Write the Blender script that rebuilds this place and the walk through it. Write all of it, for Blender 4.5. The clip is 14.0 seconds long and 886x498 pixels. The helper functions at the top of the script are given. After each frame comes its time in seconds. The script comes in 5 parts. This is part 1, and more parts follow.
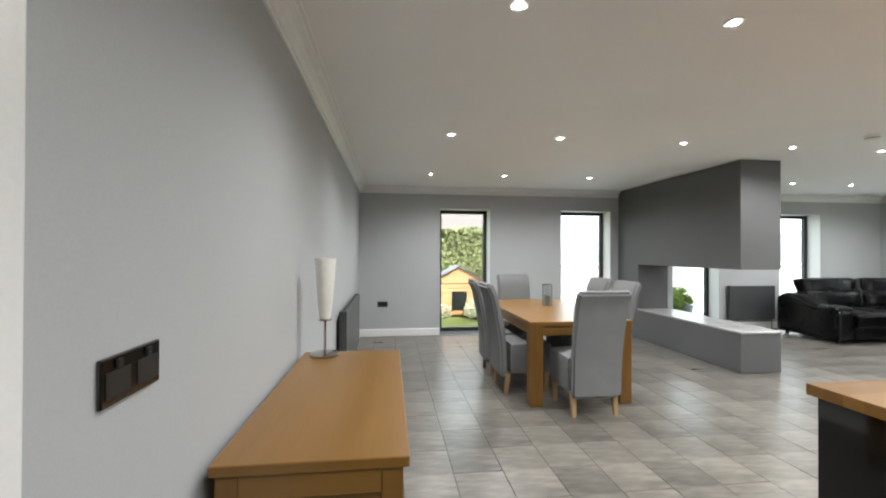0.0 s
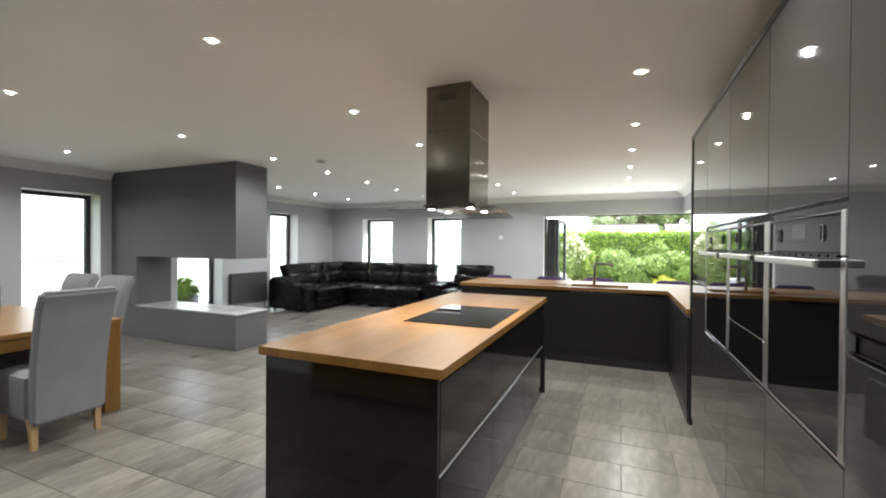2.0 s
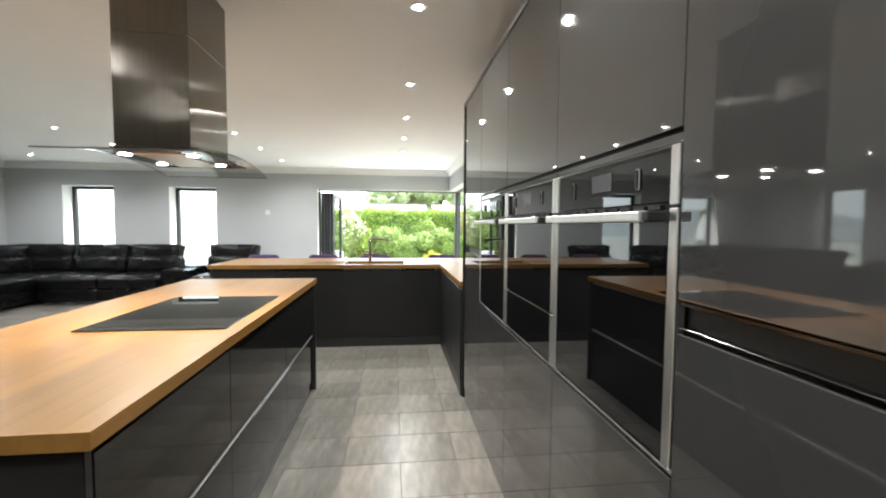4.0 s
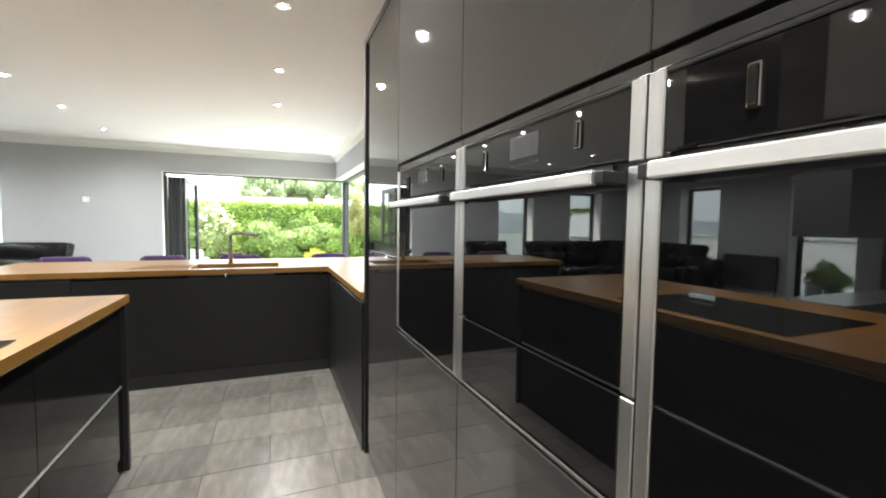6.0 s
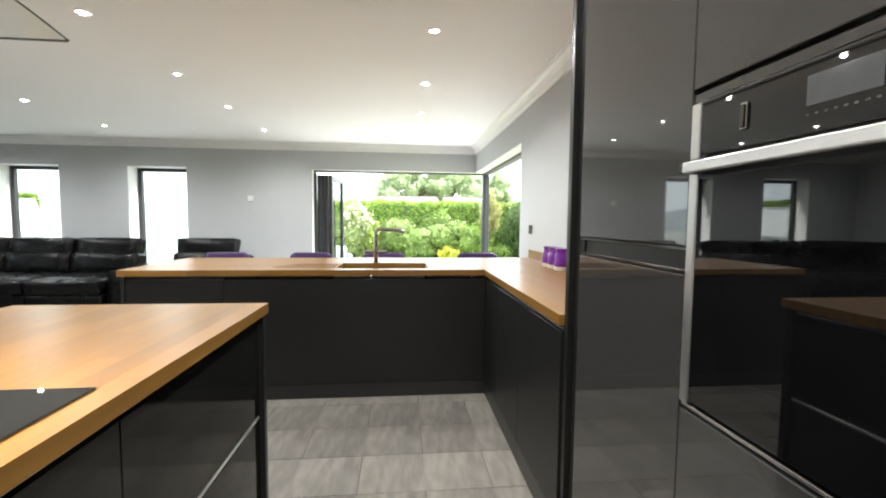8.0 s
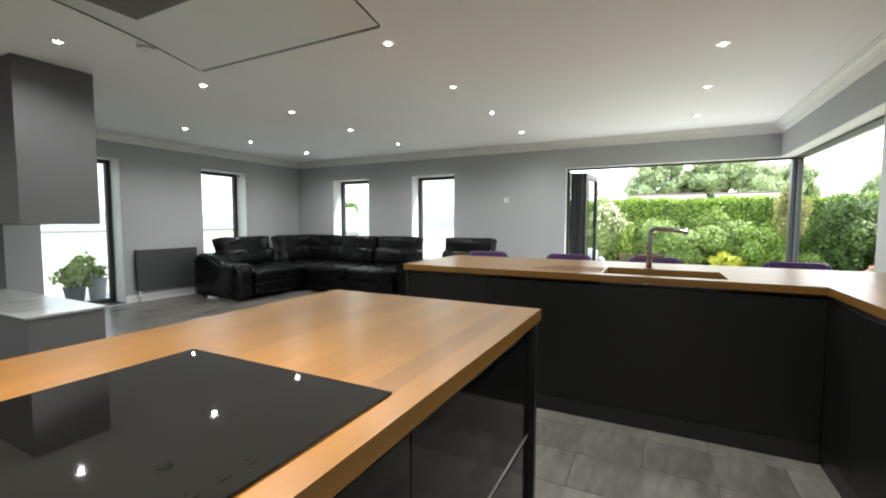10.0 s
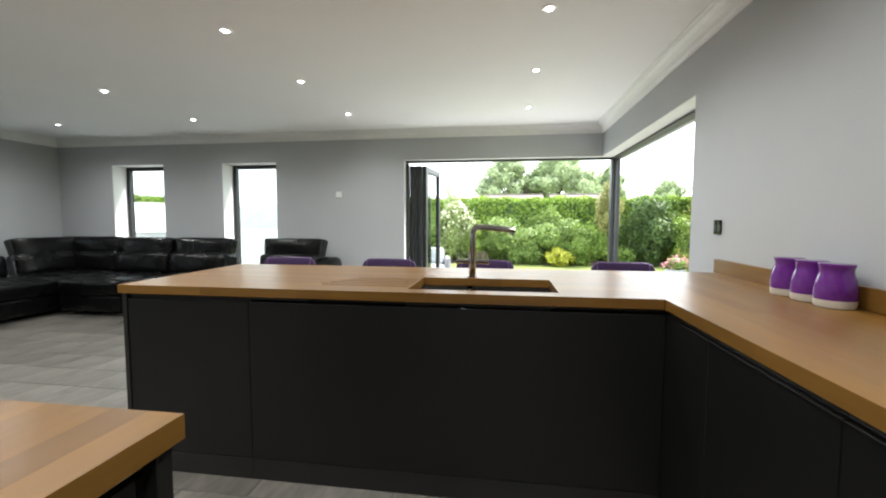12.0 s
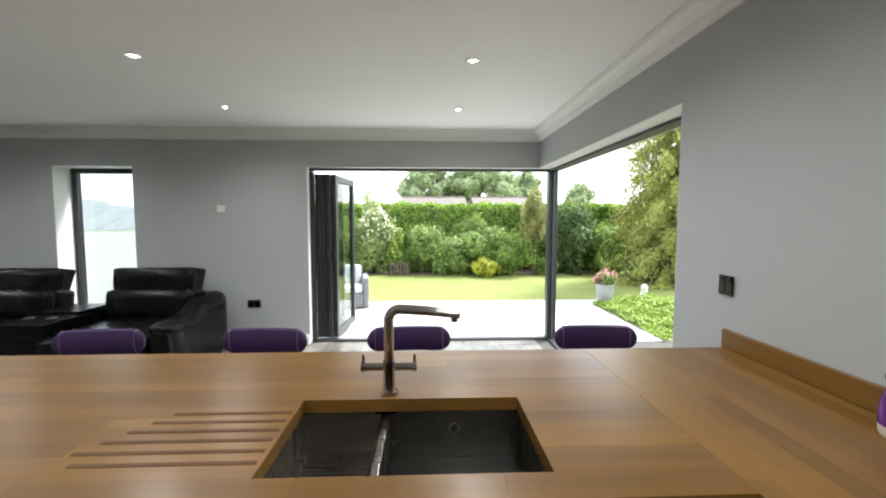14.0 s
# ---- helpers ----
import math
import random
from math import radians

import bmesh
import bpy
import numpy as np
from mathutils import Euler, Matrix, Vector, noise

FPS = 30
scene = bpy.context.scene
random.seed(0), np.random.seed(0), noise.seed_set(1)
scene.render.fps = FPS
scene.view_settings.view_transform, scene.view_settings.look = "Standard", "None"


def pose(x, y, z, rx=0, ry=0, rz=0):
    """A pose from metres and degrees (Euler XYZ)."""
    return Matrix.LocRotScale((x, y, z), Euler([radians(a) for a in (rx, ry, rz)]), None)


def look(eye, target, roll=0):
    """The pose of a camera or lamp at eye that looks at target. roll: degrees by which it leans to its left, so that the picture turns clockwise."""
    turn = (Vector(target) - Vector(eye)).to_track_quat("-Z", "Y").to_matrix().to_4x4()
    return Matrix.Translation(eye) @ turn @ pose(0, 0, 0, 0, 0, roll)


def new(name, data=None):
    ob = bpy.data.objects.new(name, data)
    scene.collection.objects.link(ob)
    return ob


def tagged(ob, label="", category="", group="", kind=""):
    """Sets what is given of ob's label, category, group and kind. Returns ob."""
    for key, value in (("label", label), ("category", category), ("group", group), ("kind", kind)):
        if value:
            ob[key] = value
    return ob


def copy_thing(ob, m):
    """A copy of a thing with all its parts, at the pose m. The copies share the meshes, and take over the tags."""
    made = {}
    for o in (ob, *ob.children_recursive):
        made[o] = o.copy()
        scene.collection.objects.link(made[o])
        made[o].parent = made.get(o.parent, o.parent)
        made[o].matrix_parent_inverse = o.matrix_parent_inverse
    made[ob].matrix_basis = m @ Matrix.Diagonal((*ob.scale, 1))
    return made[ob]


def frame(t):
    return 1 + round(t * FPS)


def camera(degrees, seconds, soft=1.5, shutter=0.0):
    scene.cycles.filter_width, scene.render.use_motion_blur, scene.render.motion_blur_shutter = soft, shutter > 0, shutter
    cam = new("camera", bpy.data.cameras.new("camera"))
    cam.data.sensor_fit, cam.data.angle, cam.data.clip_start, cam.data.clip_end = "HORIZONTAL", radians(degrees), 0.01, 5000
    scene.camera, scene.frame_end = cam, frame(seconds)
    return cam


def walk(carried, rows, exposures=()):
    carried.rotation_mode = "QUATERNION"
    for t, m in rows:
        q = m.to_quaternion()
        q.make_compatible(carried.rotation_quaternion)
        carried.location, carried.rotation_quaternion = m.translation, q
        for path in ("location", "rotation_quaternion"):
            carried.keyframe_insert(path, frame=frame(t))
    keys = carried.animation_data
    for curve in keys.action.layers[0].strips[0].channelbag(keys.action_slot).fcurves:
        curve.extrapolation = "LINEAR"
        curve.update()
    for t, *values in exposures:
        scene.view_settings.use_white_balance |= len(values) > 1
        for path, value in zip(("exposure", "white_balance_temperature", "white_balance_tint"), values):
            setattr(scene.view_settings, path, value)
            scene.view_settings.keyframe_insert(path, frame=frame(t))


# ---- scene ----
cam = camera(92.9, 14.0, soft=2.0)
PATH = [
    (0, (1.417, 0.231, 1.381), (1.667, 2.215, 1.395), 0.2),
    (0.5, (1.439, 0.18, 1.372), (2.32, 1.975, 1.385), 0.3),
    (1, (1.42, 0.124, 1.39), (2.766, 1.604, 1.401), 0.4),
    (1.5, (1.406, 0.058, 1.393), (3.061, 1.182, 1.394), 0.4),
    (2, (1.433, 0.017, 1.39), (3.276, 0.794, 1.371), 0.4),
    (2.5, (1.497, -0.008, 1.377), (3.439, 0.465, 1.328), 0.4),
    (3, (1.624, -0.02, 1.353), (3.611, 0.195, 1.275), 0.4),
    (3.5, (1.813, 0.018, 1.33), (3.81, 0.006, 1.229), 0.4),
    (4, (2.029, 0.035, 1.328), (4.012, -0.195, 1.218), 0.4),
    (4.2, (2.106, 0.028, 1.32), (4.078, -0.287, 1.203), 0.4),
    (6.3, (3.084, -0.043, 1.272), (4.929, -0.807, 1.154), 0.8),
    (6.5, (3.189, -0.064, 1.267), (5.037, -0.821, 1.148), 0.7),
    (7, (3.434, -0.087, 1.278), (5.307, -0.777, 1.151), 0.7),
    (7.5, (3.629, -0.014, 1.263), (5.555, -0.536, 1.134), 0.7),
    (8, (3.732, 0.108, 1.242), (5.719, -0.082, 1.108), 0.5),
    (8.5, (3.771, 0.222, 1.229), (5.748, 0.491, 1.095), 0.3),
    (9, (3.773, 0.294, 1.212), (5.626, 1.034, 1.078), 0.2),
    (9.2, (3.777, 0.314, 1.2), (5.554, 1.223, 1.07), 0.1),
    (11.3, (4.569, 0.198, 1.252), (6.43, 0.919, 1.116), -0.0),
    (11.5, (4.646, 0.181, 1.244), (6.555, 0.762, 1.107), -0.0),
    (12, (4.914, 0.155, 1.207), (6.888, 0.444, 1.07), 0.1),
    (12.5, (5.18, 0.187, 1.184), (7.173, 0.289, 1.042), -0.0),
    (13, (5.464, 0.208, 1.246), (7.459, 0.206, 1.109), 0.1),
    (13.5, (5.665, 0.203, 1.335), (7.66, 0.151, 1.197), 0.0),
    (14, (5.857, 0.204, 1.453), (7.851, 0.127, 1.312), 0.0),
]
EXPOSURES = [(t, e, 6300, k) for t, e, k in ((0, 3.02, 9), (1.0, 2.8, 10), (2.0, 2.82, 9), (3.0, 3.05, 9), (4.0, 3.16, 8), (6.5, 3.3, 8), (7.0, 3.34, 7), (7.5, 3.3, 8), (8.0, 3.12, 8), (8.5, 2.92, 8), (9.0, 2.42, 7), (11.5, 2.39, 7), (12.5, 2.34, 8), (13.5, 2.1, 8), (14.0, 1.94, 8))]
walk(cam, [(t, look(eye, target, roll)) for t, eye, target, roll in PATH], EXPOSURES)
SKY, SUN, DOWN, HOODW = 0.125, 3.0, 11.0, 4.5

# ---- world, sun and large lights ----
world = bpy.data.worlds.new("world")
scene.world = world
world.use_nodes = True
wn = world.node_tree
sky = wn.nodes.new("ShaderNodeTexSky")
sky.sky_type = 'NISHITA'
sky.sun_disc = False
sky.sun_elevation, sky.sun_rotation = radians(52), radians(150)
sky.air_density, sky.dust_density, sky.ozone_density = 1.0, 4.0, 0.6
haze = wn.nodes.new("ShaderNodeMix")
haze.data_type = 'RGBA'
haze.inputs[0].default_value = 0.8
wn.links.new(sky.outputs[0], haze.inputs[6])
haze.inputs[7].default_value = (7.5, 7.8, 8.1, 1)
bg = wn.nodes["Background"]
bg.inputs[1].default_value = SKY
wn.links.new(haze.outputs[2], bg.inputs[0])

sun = new("sun", bpy.data.lights.new("sun", 'SUN'))
sun.data.energy, sun.data.angle, sun.data.color = SUN, radians(14), (1.0, 0.96, 0.9)
sun.matrix_world = look((0, 0, 30), (math.sin(radians(150)) * -22, math.cos(radians(150)) * -22, 0))


# ---- small builders ----
def part(name, bm, material, parent=None, label="", smooth=False, mesh=None):
    """Link a bmesh as one mesh object, under a thing or a part."""
    if mesh is None:
        mesh = bpy.data.meshes.new(name)
        bmesh.ops.recalc_face_normals(bm, faces=bm.faces[:])
        bm.to_mesh(mesh)
        bm.free()
        mesh.materials.append(material)
        if smooth:
            mesh.shade_smooth()
            mesh.set_sharp_from_angle(angle=radians(42))
    ob = new(name, mesh)
    ob.parent = parent
    if label:
        ob["label"] = label
    return ob


def thing(name, m, label, category, group="", kind=""):
    ob = new(name)
    ob.empty_display_size = 0.05
    ob.matrix_world = m
    return tagged(ob, label, category, group, kind)


def box(bm, x0, x1, y0, y1, z0, z1, bevel=0.0, seg=1):
    m = Matrix.LocRotScale(((x0 + x1) / 2, (y0 + y1) / 2, (z0 + z1) / 2), None, (abs(x1 - x0), abs(y1 - y0), abs(z1 - z0)))
    verts = bmesh.ops.create_cube(bm, size=1, matrix=m)["verts"]
    if bevel:
        edges = list({e for v in verts for e in v.link_edges})
        bmesh.ops.bevel(bm, geom=edges, offset=bevel, segments=seg, profile=0.5, affect='EDGES', clamp_overlap=True)
    return bm


def cube(x0, x1, y0, y1, z0, z1, bevel=0.0, seg=1):
    return box(bmesh.new(), x0, x1, y0, y1, z0, z1, bevel, seg)


def cyl(bm, x, y, z0, z1, r, r2=None, seg=28, axis='z', bevel=0.0):
    h = z1 - z0
    m = {'z': Matrix.Translation((x, y, z0 + h / 2)),
         'x': Matrix.Translation((z0 + h / 2, x, y)) @ pose(0, 0, 0, 0, 90, 0),
         'y': Matrix.Translation((x, z0 + h / 2, y)) @ pose(0, 0, 0, -90, 0, 0)}[axis]
    verts = bmesh.ops.create_cone(bm, cap_ends=True, segments=seg, radius1=r, radius2=r if r2 is None else r2, depth=h, matrix=m)["verts"]
    if bevel:
        edges = [e for e in {e for v in verts for e in v.link_edges} if len(e.link_faces) == 2 and max(len(f.verts) for f in e.link_faces) > 4]
        bmesh.ops.bevel(bm, geom=edges, offset=bevel, segments=2, affect='EDGES', clamp_overlap=True)
    return bm


def lathe(bm, profile, seg=32):
    """Turn a profile of (radius, height) about z."""
    rings = []
    for r, z in profile:
        rings.append([bm.verts.new((r * math.cos(2 * math.pi * i / seg), r * math.sin(2 * math.pi * i / seg), z)) for i in range(seg)])
    for a, b in zip(rings, rings[1:]):
        for i in range(seg):
            bm.faces.new((a[i], a[(i + 1) % seg], b[(i + 1) % seg], b[i]))
    bm.faces.new(rings[0][::-1])
    bm.faces.new(rings[-1])
    return bm


def sweep(bm, path, r, seg=12):
    """A round bar along a path of points."""
    pts = [Vector(p) for p in path]
    rings = []
    up = Vector((0.31, 0.17, 0.93)).normalized()
    for i, p in enumerate(pts):
        d = (pts[min(i + 1, len(pts) - 1)] - pts[max(i - 1, 0)]).normalized()
        a = d.cross(up).normalized()
        b = d.cross(a)
        rings.append([bm.verts.new(p + r * (math.cos(2 * math.pi * k / seg) * a + math.sin(2 * math.pi * k / seg) * b)) for k in range(seg)])
    for a, b in zip(rings, rings[1:]):
        for i in range(seg):
            bm.faces.new((a[i], a[(i + 1) % seg], b[(i + 1) % seg], b[i]))
    bm.faces.new(rings[0][::-1])
    bm.faces.new(rings[-1])
    return bm


def bend(centre, radius, a0, a1, u, v, n=8):
    """Points on an arc in the plane of u and v."""
    c, u, v = Vector(centre), Vector(u), Vector(v)
    return [c + radius * (math.cos(radians(a0 + (a1 - a0) * i / n)) * u + math.sin(radians(a0 + (a1 - a0) * i / n)) * v) for i in range(n + 1)]


def grid_solid(bm, fn, nu, nv, thick):
    """A sheet fn(u, v) -> point, given a thickness along its normals."""
    g = [[bm.verts.new(fn(i / nu, j / nv)) for j in range(nv + 1)] for i in range(nu + 1)]
    faces = [bm.faces.new((g[i][j], g[i + 1][j], g[i + 1][j + 1], g[i][j + 1])) for i in range(nu) for j in range(nv)]
    bmesh.ops.recalc_face_normals(bm, faces=bm.faces[:])
    bmesh.ops.solidify(bm, geom=bm.faces[:], thickness=thick)
    return bm


def puff(bm, amount, axis, level):
    """Swell the middle of a cushion's faces that lie beyond level along an axis."""
    lo = [min(v.co[k] for v in bm.verts) for k in range(3)]
    hi = [max(v.co[k] for v in bm.verts) for k in range(3)]
    others = [k for k in range(3) if k != axis]
    for v in bm.verts:
        w = 1
        for k in others:
            s = (v.co[k] - lo[k]) / (hi[k] - lo[k])
            w *= max(0, 1 - (2 * s - 1) ** 4)
        side = (v.co[axis] - (lo[axis] + hi[axis]) / 2) / ((hi[axis] - lo[axis]) / 2)
        if side * level > 0:
            v.co[axis] += amount * w * abs(side)
    return bm


def cushion(x0, x1, y0, y1, z0, z1, r=0.04, cuts=5):
    """A rounded block with enough faces to be shaped."""
    bm = bmesh.new()
    box(bm, x0, x1, y0, y1, z0, z1)
    bmesh.ops.subdivide_edges(bm, edges=bm.edges[:], cuts=cuts, use_grid_fill=True)
    c = Vector(((x0 + x1) / 2, (y0 + y1) / 2, (z0 + z1) / 2))
    h = Vector((abs(x1 - x0) / 2, abs(y1 - y0) / 2, abs(z1 - z0) / 2))
    for v in bm.verts:
        d = v.co - c
        q = Vector([max(-(h[k] - r), min(h[k] - r, d[k])) for k in range(3)])
        e = d - q
        if e.length > 1e-6:
            v.co = c + q + e.normalized() * r
    return bm


# ---- materials ----
def material(name, a, b, rough=0.5, metal=0.0, scale=6.0, fine=60.0, bump=0.1, stretch=(1, 1, 1), coat=0.0, per_object=0.0, spread=0.12, ior=1.5):
    """Two colours mixed by noise at two scales, with fine relief and uneven gloss."""
    m = bpy.data.materials.new(name)
    m.use_nodes = True
    t = m.node_tree
    p = t.nodes["Principled BSDF"]
    p.inputs["Metallic"].default_value = metal
    p.inputs["IOR"].default_value = ior
    p.inputs["Coat Weight"].default_value = coat
    p.inputs["Coat Roughness"].default_value = 0.03
    geo = t.nodes.new("ShaderNodeTexCoord")
    mp = t.nodes.new("ShaderNodeMapping")
    mp.inputs["Scale"].default_value = stretch
    t.links.new(geo.outputs["Object"], mp.inputs[0])
    n1, n2 = t.nodes.new("ShaderNodeTexNoise"), t.nodes.new("ShaderNodeTexNoise")
    for n, s, d in ((n1, scale, 4), (n2, fine, 3)):
        n.inputs["Scale"].default_value = s
        n.inputs["Detail"].default_value = d
        t.links.new(mp.outputs[0], n.inputs["Vector"])
    add = t.nodes.new("ShaderNodeMath")
    add.operation = 'MULTIPLY_ADD'
    t.links.new(n2.outputs["Fac"], add.inputs[0])
    add.inputs[1].default_value = 0.45
    mul = t.nodes.new("ShaderNodeMath")
    mul.operation = 'MULTIPLY'
    mul.inputs[1].default_value = 0.55
    t.links.new(n1.outputs["Fac"], mul.inputs[0])
    t.links.new(mul.outputs[0], add.inputs[2])
    fac = add.outputs[0]
    if per_object:
        info = t.nodes.new("ShaderNodeObjectInfo")
        po = t.nodes.new("ShaderNodeMath")
        po.operation = 'MULTIPLY_ADD'
        po.inputs[1].default_value = per_object
        t.links.new(info.outputs["Random"], po.inputs[0])
        t.links.new(fac, po.inputs[2])
        sub = t.nodes.new("ShaderNodeMath")
        sub.operation = 'SUBTRACT'
        sub.inputs[1].default_value = per_object / 2
        t.links.new(po.outputs[0], sub.inputs[0])
        fac = sub.outputs[0]
    ramp = t.nodes.new("ShaderNodeValToRGB")
    ramp.color_ramp.elements[0].position, ramp.color_ramp.elements[1].position = 0.5 - 0.5 * spread / 0.12 * 0.3, 0.5 + 0.5 * spread / 0.12 * 0.3
    ramp.color_ramp.elements[0].color, ramp.color_ramp.elements[1].color = (*a, 1), (*b, 1)
    t.links.new(fac, ramp.inputs[0])
    t.links.new(ramp.outputs[0], p.inputs["Base Color"])
    rr = t.nodes.new("ShaderNodeMapRange")
    rr.inputs["To Min"].default_value, rr.inputs["To Max"].default_value = rough * 0.85, min(1, rough * 1.15)
    t.links.new(n1.outputs["Fac"], rr.inputs["Value"])
    t.links.new(rr.outputs[0], p.inputs["Roughness"])
    if bump:
        bp = t.nodes.new("ShaderNodeBump")
        bp.inputs["Strength"].default_value = bump
        bp.inputs["Distance"].default_value = 0.004
        t.links.new(add.outputs[0], bp.inputs["Height"])
        t.links.new(bp.outputs[0], p.inputs["Normal"])
    return m


def oak(name, axis, dark=(0.104, 0.048, 0.0085), light=(0.246, 0.124, 0.025), rough=0.31, vary=0.0):
    """Oiled oak, its grain along one axis (0: x, 1: y, 2: z); vary: how far one board differs from the next."""
    m = material(name, dark, light, rough, scale=1.0, fine=3.2, bump=0.0, stretch=[(1.2 if k == axis else 14) for k in range(3)], spread=0.34, per_object=vary)
    if vary:
        t = m.node_tree
        info, sc = t.nodes["Object Info"], t.nodes.new("ShaderNodeVectorMath")
        sc.operation = 'SCALE'
        sc.inputs[0].default_value = (37.0, 53.0, 11.0)
        t.links.new(info.outputs["Random"], sc.inputs["Scale"])
        t.links.new(sc.outputs[0], t.nodes["Mapping"].inputs["Location"])
    return m


def glowing(name, colour, strength):
    m = bpy.data.materials.new(name)
    m.use_nodes = True
    p = m.node_tree.nodes["Principled BSDF"]
    p.inputs["Base Color"].default_value = (0.8, 0.8, 0.8, 1)
    p.inputs["Emission Color"].default_value = (*colour, 1)
    p.inputs["Emission Strength"].default_value = strength
    return m


def glass(name, tint=(0.95, 0.98, 0.97)):
    """A pane: clear, with the reflection of glass."""
    m = bpy.data.materials.new(name)
    m.use_nodes = True
    t = m.node_tree
    t.nodes.remove(t.nodes["Principled BSDF"])
    tr, gl, mx, lw, pw, ma = (t.nodes.new("ShaderNode" + n) for n in ("BsdfTransparent", "BsdfGlossy", "MixShader", "LayerWeight", "Math", "Math"))
    tr.inputs[0].default_value = (*tint, 1)
    gl.inputs["Roughness"].default_value = 0.01
    lw.inputs[0].default_value = 0.5
    pw.operation, ma.operation = 'POWER', 'MULTIPLY_ADD'
    pw.inputs[1].default_value = 5
    ma.inputs[1].default_value, ma.inputs[2].default_value = 0.8, 0.035
    t.links.new(lw.outputs["Facing"], pw.inputs[0])
    t.links.new(pw.outputs[0], ma.inputs[0])
    t.links.new(ma.outputs[0], mx.inputs[0])
    t.links.new(tr.outputs[0], mx.inputs[1])
    t.links.new(gl.outputs[0], mx.inputs[2])
    t.links.new(mx.outputs[0], t.nodes["Material Output"].inputs[0])
    return m


WALL = material("grey_wall_paint", (0.40, 0.413, 0.425), (0.435, 0.449, 0.462), 0.62, scale=1.2, fine=180, bump=0.06)
CEIL = material("white_ceiling_paint", (0.85, 0.85, 0.84), (0.89, 0.89, 0.88), 0.75, scale=0.8, fine=150, bump=0.05)
TRIM = material("white_trim_paint", (0.74, 0.74, 0.73), (0.80, 0.80, 0.79), 0.4, scale=3, fine=80, bump=0.03)
FEATURE = material("charcoal_wall_paint", (0.085, 0.085, 0.088), (0.105, 0.105, 0.108), 0.6, scale=1.5, fine=160, bump=0.08)
SLATE = material("hearth_stone", (0.26, 0.26, 0.26), (0.40, 0.40, 0.39), 0.25, scale=4, fine=40, bump=0.05)
TILE = material("slate_tile", (0.080, 0.074, 0.065), (0.212, 0.198, 0.176), 0.29, scale=1.5, fine=6, bump=0.06, stretch=(0.9, 3.4, 1), per_object=0.14, spread=0.135)
GROUT = material("grout", (0.045, 0.042, 0.038), (0.075, 0.07, 0.063), 0.9, scale=8, fine=120)
GLOSS = material("gloss_graphite_door", (0.033, 0.0325, 0.0315), (0.038, 0.0375, 0.0365), 0.032, scale=0.7, fine=3, bump=0.012, ior=1.74)
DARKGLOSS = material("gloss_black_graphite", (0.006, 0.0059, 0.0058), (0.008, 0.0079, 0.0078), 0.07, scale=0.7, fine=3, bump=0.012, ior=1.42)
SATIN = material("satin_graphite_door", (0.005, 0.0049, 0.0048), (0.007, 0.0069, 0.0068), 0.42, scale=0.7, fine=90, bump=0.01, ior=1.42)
CARCASS = material("dark_carcass", (0.008, 0.0078, 0.0076), (0.012, 0.0118, 0.0115), 0.35, scale=3, fine=60)
RAIL = material("brushed_rail", (0.62, 0.62, 0.62), (0.78, 0.78, 0.78), 0.22, metal=1.0, scale=3, fine=90, bump=0.03, stretch=(1, 30, 30))
STEEL = material("brushed_steel", (0.155, 0.142, 0.122), (0.19, 0.175, 0.152), 0.115, metal=1.0, scale=2, fine=60, bump=0.05, stretch=(60, 60, 1))
_t = STEEL.node_tree
_tan = _t.nodes.new("ShaderNodeTangent")
_tan.direction_type, _tan.axis = 'RADIAL', 'Z'
_t.links.new(_tan.outputs[0], _t.nodes["Principled BSDF"].inputs["Tangent"])
_t.nodes["Principled BSDF"].inputs["Anisotropic"].default_value = 1.0
SINKSTEEL = material("sink_steel", (0.23, 0.22, 0.20), (0.31, 0.295, 0.27), 0.28, metal=1.0, scale=3, fine=70, bump=0.04, stretch=(40, 1, 1))
TRIMSTEEL = material("satin_steel_trim", (0.60, 0.595, 0.58), (0.72, 0.715, 0.70), 0.34, metal=1.0, scale=3, fine=90, bump=0.03, stretch=(30, 30, 1))
PALESTEEL = material("pale_satin_steel", (0.72, 0.72, 0.71), (0.84, 0.84, 0.83), 0.42, metal=1.0, scale=3, fine=90, bump=0.03, stretch=(1, 30, 30))
SCREEN = material("grey_display_glass", (0.06, 0.062, 0.066), (0.075, 0.077, 0.08), 0.08, scale=4, fine=40, bump=0)
CHROME = material("chrome", (0.42, 0.41, 0.40), (0.55, 0.54, 0.52), 0.09, metal=1.0, scale=4, fine=40, bump=0)
BLACKGLASS = material("black_glass", (0.003, 0.003, 0.0035), (0.005, 0.005, 0.0055), 0.02, scale=2, fine=10, bump=0, ior=1.75)
OAKX, OAKY, OAKZ = oak("oak_worktop_x", 0, vary=0.4), oak("oak_worktop_y", 1, vary=0.4), oak("oak_leg", 2)
OAKT = oak("oak_furniture", 1, (0.150, 0.072, 0.012), (0.245, 0.125, 0.026), rough=0.3)
OAKTX = oak("oak_furniture_x", 0, (0.150, 0.072, 0.012), (0.245, 0.125, 0.026), rough=0.3)
OAKPALE = oak("pale_oak_leg", 2, (0.30, 0.19, 0.09), (0.44, 0.30, 0.16), rough=0.4)
FABRIC = material("grey_weave", (0.155, 0.160, 0.165), (0.195, 0.20, 0.205), 0.9, scale=5, fine=420, bump=0.5)
LEATHER = material("black_leather", (0.0025, 0.0025, 0.0027), (0.0042, 0.0042, 0.0045), 0.27, scale=3, fine=150, bump=0.1, ior=1.29)
